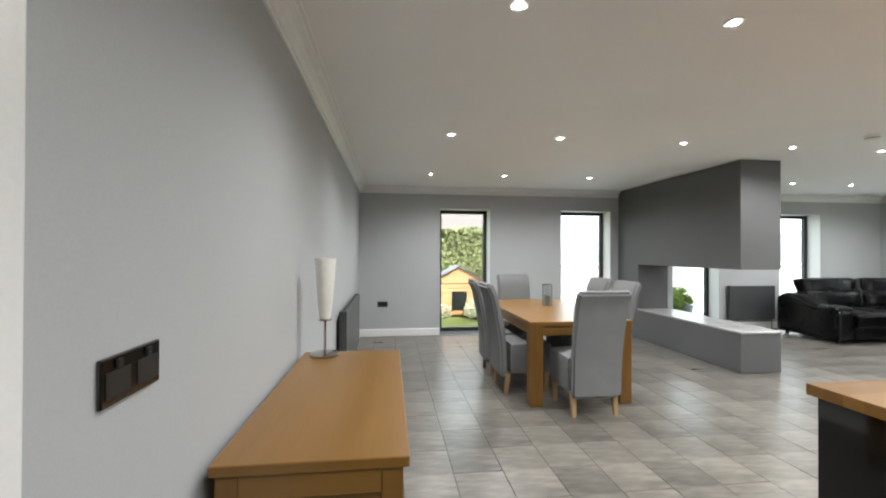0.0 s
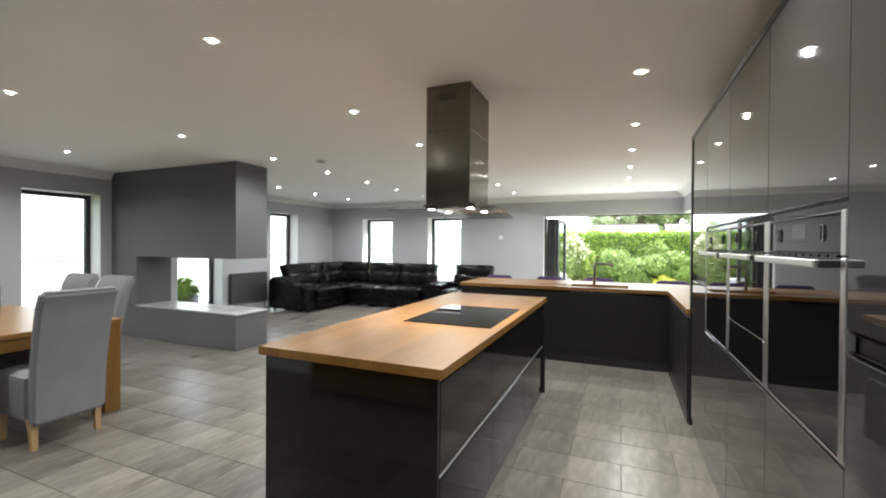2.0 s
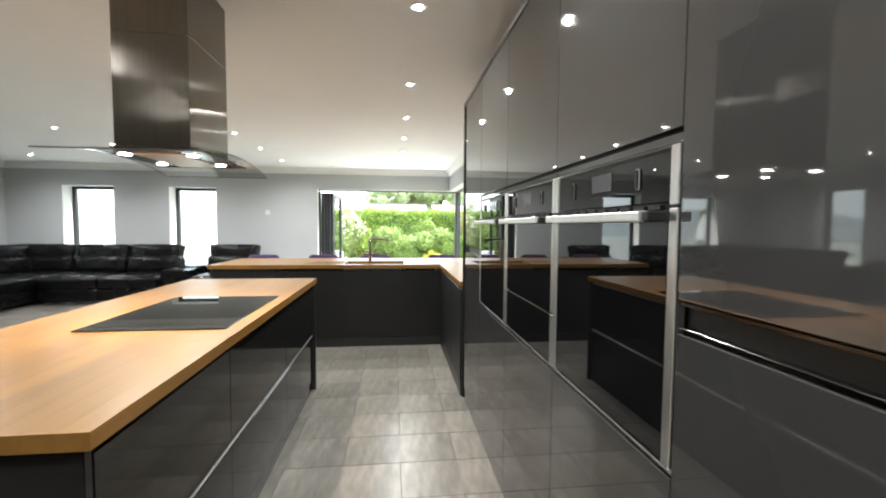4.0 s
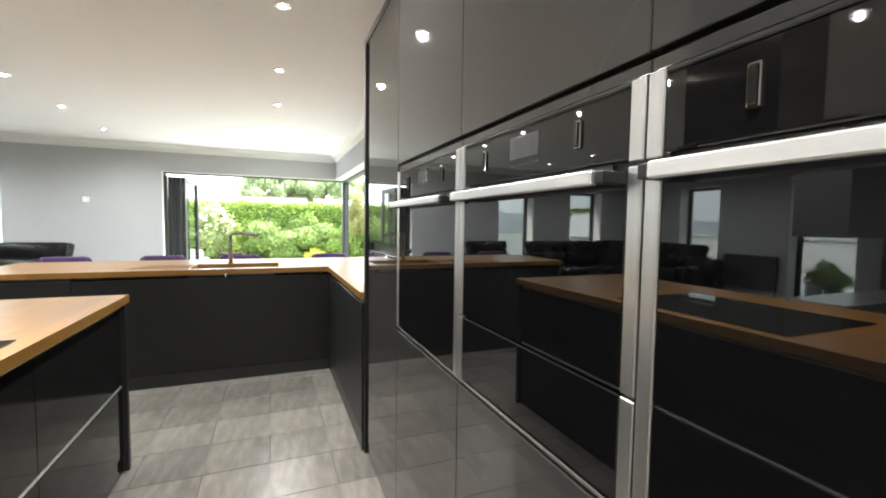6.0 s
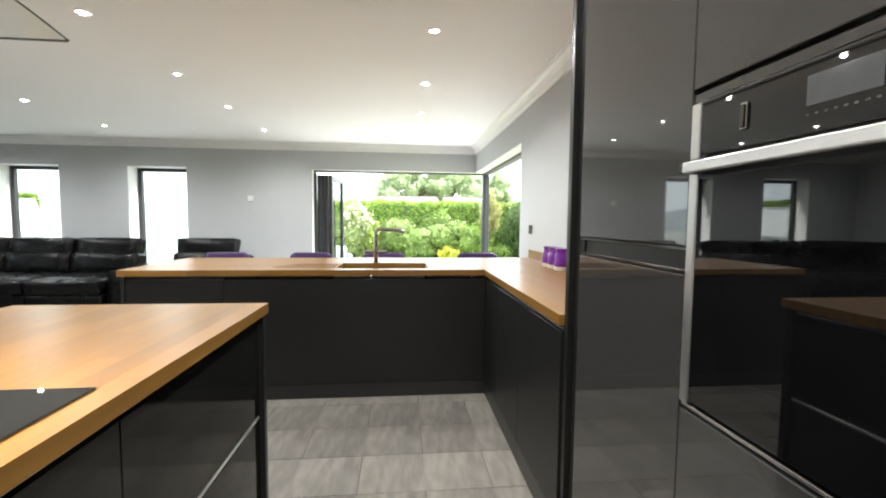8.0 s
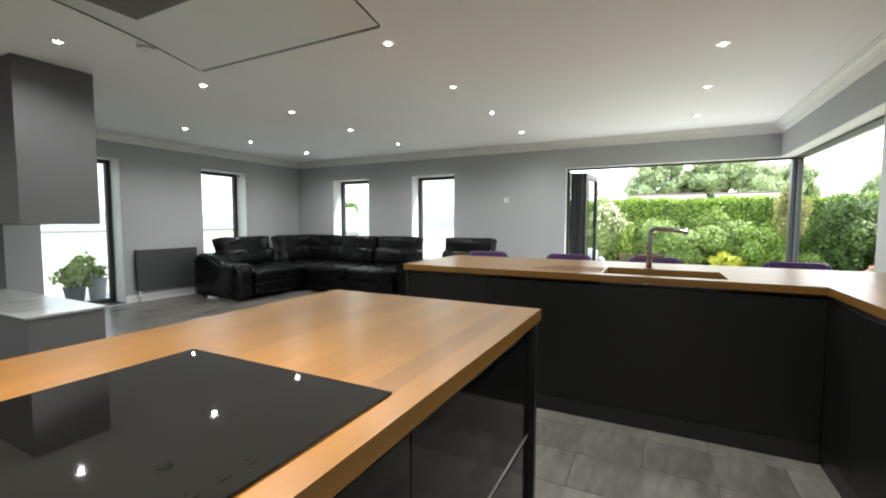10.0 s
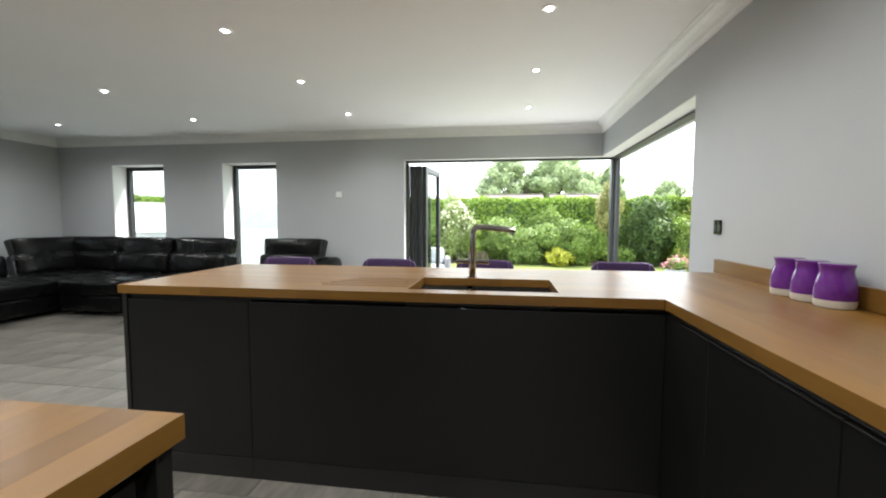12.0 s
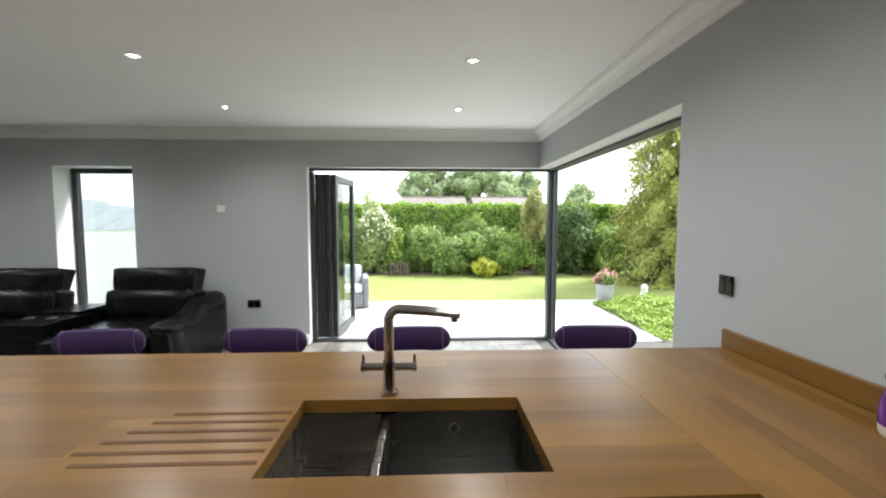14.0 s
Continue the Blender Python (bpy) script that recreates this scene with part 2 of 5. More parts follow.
FRAME = material("anthracite_frame", (0.018, 0.0195, 0.022), (0.026, 0.028, 0.031), 0.4, scale=4, fine=120, bump=0.04)
RADIATOR = material("anthracite_radiator", (0.045, 0.047, 0.05), (0.055, 0.057, 0.06), 0.42, scale=4, fine=90, bump=0.04)
PLASTIC = material("white_plastic", (0.74, 0.74, 0.72), (0.79, 0.79, 0.77), 0.35, scale=5, fine=60, bump=0)
NICKEL = material("black_nickel", (0.10, 0.095, 0.09), (0.15, 0.14, 0.13), 0.16, metal=1.0, scale=8, fine=60, bump=0)
BLACK = material("black_plastic", (0.007, 0.007, 0.007), (0.011, 0.011, 0.011), 0.4, scale=8, fine=60, bump=0)
PURPLE = material("purple_velvet", (0.026, 0.008, 0.052), (0.04, 0.012, 0.075), 0.75, scale=10, fine=200, bump=0.2)
PIPING = material("mauve_piping", (0.10, 0.06, 0.14), (0.14, 0.09, 0.19), 0.6, scale=10, fine=200, bump=0.1)
GLAZE = material("purple_glaze", (0.10, 0.014, 0.17), (0.13, 0.02, 0.22), 0.08, scale=6, fine=40, bump=0.01, coat=0.4)
STONEWARE = material("bare_stoneware", (0.52, 0.47, 0.40), (0.62, 0.57, 0.50), 0.7, scale=20, fine=140, bump=0.2)
LAMPGLASS = material("frosted_shade", (0.72, 0.72, 0.68), (0.80, 0.80, 0.76), 0.3, scale=5, fine=30, bump=0)
PEWTER = material("pewter", (0.14, 0.14, 0.14), (0.24, 0.24, 0.24), 0.35, metal=0.2, scale=14, fine=60, bump=0.1)
PANE = glass("window_pane", (0.71, 0.735, 0.725))
CLEAR = glass("door_pane")
HOODGLASS = glass("hood_glass", (0.955, 0.975, 0.968))
HOBMARK = material("faint_print", (0.010, 0.010, 0.010), (0.014, 0.014, 0.014), 0.05, scale=8, fine=60, bump=0)
GLOW = glowing("lamp_glow", (1.0, 0.95, 0.88), 28.0)
MESHY = material("grease_filter", (0.60, 0.55, 0.47), (0.74, 0.69, 0.60), 0.3, metal=1.0, scale=30, fine=300, bump=0.4)

# ---- the room: inner faces at these places ----
X0, X1, Y0, Y1, H = 0.93, 10.71, -1.095, 7.165, 2.452
T = 0.34


def wall_with_holes(name, axis, face, out, a0, a1, z1, holes, label):
    """A wall along an axis, its inner face at face and thickness towards out; holes are (a0, a1, z0, z1)."""
    bm = bmesh.new()
    cuts_a = sorted({a0, a1, *(h[0] for h in holes), *(h[1] for h in holes)})
    cuts_z = sorted({-0.12, z1, *(h[2] for h in holes), *(h[3] for h in holes)})
    lo, hi = sorted((face, face + out))

    def solid(i, j):
        if not (0 <= i < len(cuts_a) - 1 and 0 <= j < len(cuts_z) - 1):
            return False
        ca, cz = (cuts_a[i] + cuts_a[i + 1]) / 2, (cuts_z[j] + cuts_z[j + 1]) / 2
        return not any(h[0] < ca < h[1] and h[2] < cz < h[3] for h in holes)

    def p(a, d, z):
        return bm.verts.new((d, a, z) if axis == 'y' else (a, d, z))

    for i in range(len(cuts_a) - 1):
        for j in range(len(cuts_z) - 1):
            if not solid(i, j):
                continue
            a, b, c, d = cuts_a[i], cuts_a[i + 1], cuts_z[j], cuts_z[j + 1]
            for s in (lo, hi):
                bm.faces.new((p(a, s, c), p(b, s, c), p(b, s, d), p(a, s, d)))
            for (di, dj), q in (((-1, 0), ((a, c), (a, d))), ((1, 0), ((b, c), (b, d))), ((0, -1), ((a, c), (b, c))), ((0, 1), ((a, d), (b, d)))):
                if not solid(i + di, j + dj):
                    (qa, qc), (ra, rc) = q
                    bm.faces.new((p(qa, lo, qc), p(ra, lo, rc), p(ra, hi, rc), p(qa, hi, qc)))
    bmesh.ops.remove_doubles(bm, verts=bm.verts[:], dist=1e-5)
    return tagged(part(name, bm, WALL), label, "wall", kind="structure")


NORTH_WINDOWS = [(2.237, 3.09), (4.335, 5.24), (6.42, 7.33), (8.545, 9.41)]
EAST_WINDOWS = [(5.31, 6.205), (3.468, 4.335)]
NTOP, ETOP, SILL, BTOP = 2.10, 2.045, 0.022, 2.045
BIF_Y, BIF_X = 1.56, 7.995
wall_with_holes("wall_north", 'x', Y1, T, X0 - T, X1 + T, H + 0.3, [(a, b, SILL, NTOP) for a, b in NORTH_WINDOWS], "grey painted wall with four floor-length windows")
wall_with_holes("wall_east", 'y', X1, T, Y0 - T, Y1, H + 0.3, [(a, b, SILL, ETOP) for a, b in EAST_WINDOWS] + [(Y0 - T, BIF_Y, -0.12, BTOP)], "pale grey painted wall with two windows and an open corner")
wall_with_holes("wall_south", 'x', Y0, -T, X0 - T, X1, H + 0.3, [(BIF_X, X1, -0.12, BTOP)], "pale grey painted wall open at the garden corner")
wall_with_holes("wall_west", 'y', X0, -T, Y0, Y1, H + 0.3, [(-0.07, 0.77, 0.0, 2.03)], "pale grey painted wall with a doorway")
tagged(part("ceiling", cube(X0 - T, X1 + T, Y0 - T, Y1 + T, H, H + 0.2), CEIL), "white painted plaster ceiling with recessed lights", "ceiling", kind="structure")


def cornice(name, path, label):
    """White coving along a path at the ceiling's edge; the room lies on the path's left."""
    prof = [(0, -0.115), (0.012, -0.115), (0.016, -0.10), (0.024, -0.096), (0.034, -0.066), (0.056, -0.040), (0.084, -0.024), (0.088, -0.014), (0.105, -0.010), (0.105, 0)]
    bm = bmesh.new()
    pts = [Vector((*p, 0)) for p in path]
    rings = []
    for i, p in enumerate(pts):
        n = Vector((0, 0, 0))
        dirs = []
        if i > 0:
            dirs.append((p - pts[i - 1]).normalized())
        if i < len(pts) - 1:
            dirs.append((pts[i + 1] - p).normalized())
        for d in dirs:
            n += Vector((-d.y, d.x, 0))
        rings.append([bm.verts.new((p.x + n.x * o, p.y + n.y * o, H + z)) for o, z in prof])
    for a, b in zip(rings, rings[1:]):
        for k in range(len(prof) - 1):
            bm.faces.new((a[k], b[k], b[k + 1], a[k + 1]))
    return tagged(part(name, bm, TRIM), label, "cornice", kind="structure")


cornice("cornice", [(5.20, Y0), (X1, Y0), (X1, Y1), (5.925, Y1)], "white moulded plaster coving along the ceiling")
cornice("cornice", [(5.375, Y1), (X0, Y1), (X0, Y0)], "white moulded plaster coving along the ceiling")


def skirting(a, b, inward):
    """A white skirting board from a to b."""
    (ax, ay), (bx, by) = a, b
    x0, x1, y0, y1 = min(ax, bx), max(ax, bx), min(ay, by), max(ay, by)
    if x0 == x1:
        x0, x1 = sorted((x0, x0 + inward * 0.018))
    else:
        y0, y1 = sorted((y0, y0 + inward * 0.018))
    tagged(part("baseboard", cube(x0, x1, y0, y1, 0.002, 0.125, 0.006), TRIM), "white painted skirting board", "skirting", kind="structure")


cuts = [X0 + 0.018, *(c for w in NORTH_WINDOWS for c in w), X1 - 0.018]
for a, b in zip(cuts[::2], cuts[1::2]):
    if a < 5.385 < b:
        skirting((a, Y1), (5.38, Y1), -1)
        skirting((5.905, Y1), (b, Y1), -1)
    else:
        skirting((a, Y1), (b, Y1), -1)
for a, b in ((BIF_Y, EAST_WINDOWS[1][0]), (EAST_WINDOWS[1][1], EAST_WINDOWS[0][0]), (EAST_WINDOWS[0][1], Y1)):
    skirting((X1, a), (X1, b), -1)
skirting((X0, 0.85), (X0, Y1), 1)
skirting((7.62, Y0), (BIF_X, Y0), 1)


def window(name, axis, face, a0, a1, z0, z1):
    """A fixed floor-length window, set back in its opening. axis: the way the wall runs."""
    w = tagged(new(name), "tall fixed window with a dark grey frame in a white reveal", "window", kind="structure")
    d0, d1 = face + 0.25, face + 0.32
    f = 0.06

    def bar(nm, p0, p1, q0, q1, e0, e1, mat):
        if axis == 'x':
            return part(nm, cube(p0, p1, e0, e1, q0, q1, 0.004), mat, w)
        return part(nm, cube(e0, e1, p0, p1, q0, q1, 0.004), mat, w)

    bar("window_frame", a0 + 0.002, a0 + f, z0 + 0.002, z1 - 0.002, d0, d1, FRAME)
    bar("window_frame", a1 - f, a1 - 0.002, z0 + 0.002, z1 - 0.002, d0, d1, FRAME)
    bar("window_frame", a0 + f, a1 - f, z1 - f, z1 - 0.002, d0, d1, FRAME)
    bar("window_frame", a0 + f, a1 - f, z0 + 0.002, z0 + f, d0, d1, FRAME)
    pane = bar("pane", a0 + f, a1 - f, z0 + f, z1 - f, d0 + 0.03, d0 + 0.038, PANE)
    pane.visible_shadow = False
    # white lining of the reveal
    for q in ((a0 + 0.0015, a0 + 0.005), (a1 - 0.005, a1 - 0.0015)):
        bar("reveal_lining", *q, z0 + 0.006, z1 - 0.006, face + 0.002, d0, TRIM)
    bar("reveal_lining", a0 + 0.0015, a1 - 0.0015, z1 - 0.005, z1 - 0.0015, face + 0.002, d0, TRIM)
    bar("window_sill", a0 + 0.0015, a1 - 0.0015, z0 + 0.0015, z0 + 0.006, face + 0.002, d0, FRAME)


for k, (a, b) in enumerate(NORTH_WINDOWS):
    window(f"window_{k + 1}", 'x', Y1, a, b, SILL, NTOP)
for k, (a, b) in enumerate(EAST_WINDOWS):
    window(f"window_{k + 5}", 'y', X1, a, b, SILL, ETOP)

# ---- west door ----
door = tagged(new("door_1"), "white panelled internal door, closed, with white architrave", "door", kind="structure")
part("door_leaf", cube(X0 - 0.075, X0 - 0.035, -0.035, 0.735, 0.006, 1.995, 0.003), TRIM, door)
for a, b in ((-0.068, -0.04), (0.74, 0.768)):
    part("door_lining", cube(X0 - 0.12, X0 - 0.002, a, b, 0.004, 2.027), TRIM, door)
part("door_lining", cube(X0 - 0.12, X0 - 0.002, -0.04, 0.74, 2.0, 2.028), TRIM, door)
for a, b in ((-0.14, -0.06), (0.76, 0.84)):
    part("architrave", cube(X0 + 0.002, X0 + 0.02, a, b, 0.004, 2.10, 0.006, 2), TRIM, door)
part("architrave", cube(X0 + 0.002, X0 + 0.02, -0.06, 0.76, 2.02, 2.10, 0.006, 2), TRIM, door)
hb = bmesh.new()
cyl(hb, 0.68, 1.0, X0 - 0.035, X0 + 0.015, 0.012, axis='x')
box(hb, X0 + 0.005, X0 + 0.02, 0.57, 0.695, 0.99, 1.01, 0.004)
part("door_handle", hb, CHROME, door)

# ---- open corner: tracks, corner post, folded doors ----
corner = tagged(new("door_2"), "open bi-fold doors with dark grey frames at the corner", "bifold doors", kind="structure")
part("head_track", cube(X1 + 0.10, X1 + 0.19, Y0 - 0.24, BIF_Y - 0.002, BTOP - 0.03, BTOP - 0.006, 0.003), FRAME, corner)
part("head_track", cube(BIF_X + 0.002, X1 + 0.10, Y0 - 0.24, Y0 - 0.15, BTOP - 0.03, BTOP - 0.006, 0.003), FRAME, corner)
part("threshold", cube(X1 + 0.10, X1 + 0.19, Y0 - 0.24, BIF_Y - 0.002, -0.01, 0.022, 0.003), FRAME, corner)
part("threshold", cube(BIF_X + 0.002, X1 + 0.10, Y0 - 0.24, Y0 - 0.15, -0.01, 0.022, 0.003), FRAME, corner)
part("corner_post", cube(X1 + 0.085, X1 + 0.195, Y0 - 0.25, Y0 - 0.14, 0.0, BTOP - 0.003, 0.006), FRAME, corner)
part("post_seal", cube(X1 + 0.06, X1 + 0.085, Y0 - 0.205, Y0 - 0.18, 0.02, BTOP - 0.045, 0.003), RADIATOR, corner)
part("side_jamb", cube(X1 + 0.10, X1 + 0.19, BIF_Y - 0.045, BIF_Y - 0.003, 0.022, BTOP - 0.045, 0.003), FRAME, corner)
part("side_jamb", cube(BIF_X + 0.003, BIF_X + 0.045, Y0 - 0.24, Y0 - 0.15, 0.022, BTOP - 0.045, 0.003), FRAME, corner)

for q in ((X1 + 0.002, X1 + 0.099, BIF_Y - 0.005, BIF_Y - 0.0015, 0.022, BTOP - 0.006), (X1 + 0.002, X1 + 0.099, Y0 - 0.14, BIF_Y - 0.0015, BTOP - 0.005, BTOP - 0.0015),
          (BIF_X + 0.0015, X1 + 0.0015, Y0 - 0.149, Y0 - 0.002, BTOP - 0.005, BTOP - 0.0015), (BIF_X + 0.0015, BIF_X + 0.005, Y0 - 0.149, Y0 - 0.002, 0.022, BTOP - 0.006)):
    part("reveal_lining", cube(*q), TRIM, corner, "white painted reveal")


def leaf(m):
    """A glazed door leaf, its hinge edge at the origin, running along x."""
    w, h, f, t = 0.84, BTOP - 0.10, 0.085, 0.055
    ob = new("door_leaf")
    ob.parent = corner
    ob.matrix_world = m
    for q in ((0, f, 0, h), (w - f, w, 0, h), (f, w - f, 0, f), (f, w - f, h - f, h)):
        part("leaf_frame", cube(q[0], q[1], -t / 2, t / 2, q[2], q[3], 0.005), FRAME, ob)
    p = part("pane", cube(f, w - f, -0.006, 0.006, f, h - f), CLEAR, ob)
    p.visible_shadow = False
    hz = bmesh.new()
    for z in (0.25, 1.0, 1.75):
        cyl(hz, -0.004, 0.0, z - 0.05, z + 0.05, 0.012, seg=12)
    part("hinge", hz, FRAME, ob)


leaf(pose(X1 + 0.17, 1.483, 0.035, 0, 0, 0.6))
leaf(pose(X1 + 0.18, 1.424, 0.035, 0, 0, -0.3))
leaf(pose(X1 + 0.17, 1.365, 0.035, 0, 0, 0.3))
leaf(pose(X1 + 0.20, 1.303, 0.035, 0, 0, -5))

# ---- chimney breast with the see-through hearth ----
CX0, CX1, CY0 = 5.385, 5.90, 4.57
breast = tagged(new("chimney_breast"), "charcoal painted chimney breast with an open three-sided hearth", "fireplace", kind="structure")
part("upper_block", cube(CX0, CX1, CY0, Y1 - 0.002, 1.19, H - 0.002, 0.003), FEATURE, breast)
part("back_block", cube(CX0, CX1, 6.57, Y1 - 0.002, 0.475, 1.19), FEATURE, breast)
part("plinth", cube(CX0, CX1, CY0, Y1 - 0.002, 0.003, 0.455, 0.003), FEATURE, breast)
part("hearth_slab", cube(CX0 - 0.012, CX1 + 0.012, CY0 - 0.012, 6.569, 0.456, 0.48, 0.004), SLATE, breast, "grey stone hearth slab")
part("steel_liner", cube(CX0 + 0.12, CX1 - 0.12, 5.2, 5.9, 1.183, 1.1895), CARCASS, breast)

# ---- recessed lights ----
ROWS_Y = (-0.088, 1.988, 4.005, 5.96)
COLS_X = (1.968, 2.993, 4.257, 5.447, 6.492, 7.541, 8.568, 9.741)
cup = bmesh.new()
lathe(cup, [(0.021, 0.0), (0.022, -0.004), (0.040, -0.007), (0.044, -0.004), (0.045, 0.0)], 24)
down = thing("downlight", pose(COLS_X[0], ROWS_Y[1], H - 0.0005), "round white recessed ceiling light, switched on", "ceiling light", "recessed ceiling lights")
part("bezel", cup, TRIM, down, smooth=True)
part("lens", cyl(bmesh.new(), 0, 0, -0.0095, -0.0072, 0.015, seg=20), GLOW, down, "glowing lamp face")
lamp = bpy.data.lights.new("downlight_lamp", 'SPOT')
lamp.energy, lamp.spot_size, lamp.spot_blend, lamp.shadow_soft_size, lamp.color = DOWN, radians(158), 1.0, 0.014, (1.0, 0.975, 0.94)
for y in ROWS_Y:
    for x in COLS_X:
        if y > 5 and 5 < x < 7:
            continue
        if (x, y) != (COLS_X[0], ROWS_Y[1]):
            copy_thing(down, pose(x, y, H - 0.0005))
        lo = new("downlight_lamp", lamp)
        lo.location = (x, y, H - 0.03)

sd = thing("smoke_alarm", pose(5.76, 3.53, H), "white round smoke alarm on the ceiling", "smoke alarm")
part("base", cyl(bmesh.new(), 0, 0, -0.014, -0.0005, 0.062, bevel=0.003), PLASTIC, sd, smooth=True)
part("body", lathe(bmesh.new(), [(0.052, -0.0145), (0.05, -0.03), (0.04, -0.041), (0.01, -0.044)]), PLASTIC, sd, smooth=True)
part("vent_ring", cyl(bmesh.new(), 0, 0, -0.0285, -0.0225, 0.0525), BLACK, sd)

# ---- tall oven units ----
TY = -0.490
TOP = 2.213
SEAMS = [0.945, 1.545, 2.15, 2.755, 3.36, 3.965, 4.57, 5.11]
GAP = 0.0015


def door_front(parent, x0, x1, z0, z1, y=TY, name="door", label=""):
    return part(name, cube(x0 + GAP, x1 - GAP, y - 0.022, y, z0 + GAP, z1 - GAP, 0.0015), GLOSS, parent, label)


def rail_line(parent, x0, x1, z, y=TY, mat=RAIL):
    """A recessed metal finger rail behind the fronts."""
    part("handle_rail", cube(x0 + GAP, x1 - GAP, y - 0.021, y - 0.003, z - 0.004, z + 0.004, 0.001), mat, parent, "metal finger rail")


for k, (a, b) in enumerate(zip(SEAMS, SEAMS[1:])):
    is_oven = 2.7 < a < 4.5
    unit = thing("oven_cabinet" if is_oven else "tall_cabinet", pose(0, 0, 0),
                 "tall glossy graphite cabinet housing a built-in oven" if is_oven else "tall glossy graphite handleless larder cabinet", "kitchen cabinet", "tall kitchen cabinets")
    if is_oven:
        part("carcass", cube(a + 0.001, b - 0.001, Y0 + 0.004, TY - 0.024, 0.10, 0.84), CARCASS, unit)
        part("carcass", cube(a + 0.001, b - 0.001, Y0 + 0.004, TY - 0.024, 1.505, TOP - 0.01), CARCASS, unit)
        part("back_panel", cube(a + 0.001, b - 0.001, Y0 + 0.004, Y0 + 0.02, 0.84, 1.505), CARCASS, unit)
        door_front(unit, a, b, 0.10, 0.846)
        door_front(unit, a, b, 1.513, TOP)
        part("filler", cube(a + GAP, b - GAP, TY - 0.022, TY - 0.004, 1.487, 1.505, 0.001), GLOSS, unit)
        rail_line(unit, a, b, 0.855)
    else:
        part("carcass", cube(a + 0.001, b - 0.001, Y0 + 0.004, TY - 0.024, 0.10, TOP - 0.01), CARCASS, unit)
        door_front(unit, a, b, 0.10, 1.132)
        door_front(unit, a, b, 1.192, TOP)
        for z in (1.1375, 1.1865):
            rail_line(unit, a, b, z, TY - 0.002, NICKEL)
    part("plinth", cube(a + 0.0005, b - 0.0005, TY - 0.03, TY - 0.006, 0.012, 0.097), GLOSS, unit)
tagged(part("end_panel", cube(5.1845, 5.215, Y0 + 0.003, TY + 0.004, 0.003, TOP + 0.03, 0.0015), CARCASS), "dark graphite end panel of the tall cabinets", "panel")
tagged(part("tall_recess", cube(5.1115, 5.183, Y0 + 0.003, TY - 0.018, 0.003, TOP - 0.001), CARCASS), "dark recessed finger channel beside the end panel", "panel")
tagged(part("cornice_panel", cube(SEAMS[0], 5.183, Y0 + 0.003, TY + 0.004, TOP + 0.001, TOP + 0.03, 0.001), CARCASS), "dark flat top panel over the tall cabinets", "panel")


def oven(x0, x1, split, ph):
    """A built-in oven; ph is the height of its control panel."""
    ov = thing("oven", pose((x0 + x1) / 2, TY, 0.862), "built-in black glass oven with a steel bar handle and trim", "oven", "built-in ovens")
    w, h, tr = (x1 - x0) / 2 - 0.002, 0.622, 0.026
    lo = h - ph - 0.017
    part("body", cube(-w + 0.01, w - 0.01, -0.52, -0.012, 0.004, h - 0.004), CARCASS, ov)
    for s in (-1, 1):
        for z0, z1 in ((0, 0.171), (0.176, lo + 0.006), (lo + 0.012, h)) if split else ((0, lo + 0.006), (lo + 0.012, h)):
            part("side_trim", cube(*sorted((s * w, s * (w - tr))), -0.02, 0.003, z0, z1, 0.002), TRIMSTEEL, ov, "brushed steel trim")
    tr += 0.0005
    # dark strip in place of the shaded gap above the control panel
    part("top_gap_strip", cube(-w + tr, w - tr, -0.02, 0.002, h - 0.007, h, 0.002), CARCASS, ov)
    part("control_panel", cube(-w + tr, w - tr, -0.012, 0.0, h - ph, h - 0.0075, 0.002), BLACKGLASS, ov)
    zc = h - ph * 0.5
    part("display", cube(-0.052, 0.05, 0.0002, 0.0012, zc - 0.014, zc + 0.030), SCREEN, ov, "grey glass display")
    for i in range(8):
        part("printed_icon", cube(-0.05 + i * 0.0135, -0.05 + i * 0.0135 + 0.005, 0.0002, 0.0006, zc - 0.028, zc - 0.025), RADIATOR, ov)
    for s in (-1, 1):
        knob = part("knob", cube(s * 0.165 - 0.0075, s * 0.165 + 0.0075, 0.0002, 0.004, zc - 0.024, zc + 0.024, 0.003, 2), CHROME, ov, "slim retractable steel control knob")
        part("knob_face", cube(s * 0.165 - 0.0048, s * 0.165 + 0.0048, 0.0042, 0.0075, zc - 0.020, zc + 0.020, 0.001), NICKEL, knob)
    vent = bmesh.new()
    for i in range(9):
        box(vent, -0.22 + i * 0.055 - 0.02, -0.22 + i * 0.055 + 0.02, -0.012, -0.002, lo + 0.005, lo + 0.013)
    part("vent_grille", vent, BLACK, ov)
    part("door", cube(-w + tr, w - tr, -0.012, 0.002, 0.176 if split else 0.006, lo, 0.002), BLACKGLASS, ov)
    if split:
        part("drawer", cube(-w + tr, w - tr, -0.012, 0.002, 0.006, 0.171, 0.002), BLACKGLASS, ov)
    hz = h - ph - 0.027
    handle = part("handle", cube(-w + 0.046, w - 0.046, 0.036, 0.052, hz - 0.0105, hz + 0.0105, 0.0025), PALESTEEL, ov, "flat brushed steel bar")
    for s in (-1, 1):
        part("bracket", cube(s * (w - 0.036) - 0.0095, s * (w - 0.036) + 0.0095, 0.0025, 0.046, hz - 0.0095, hz + 0.0095, 0.002), BLACK, handle)
    return ov


oven(2.755, 3.36, False, 0.108)
oven(3.36, 3.965, True, 0.108)
oven(3.965, 4.57, False, 0.108)

# ---- island ----
IX0, IX1, IY0, IY1, WT = 2.948, 5.497, 0.655, 1.613, 0.900


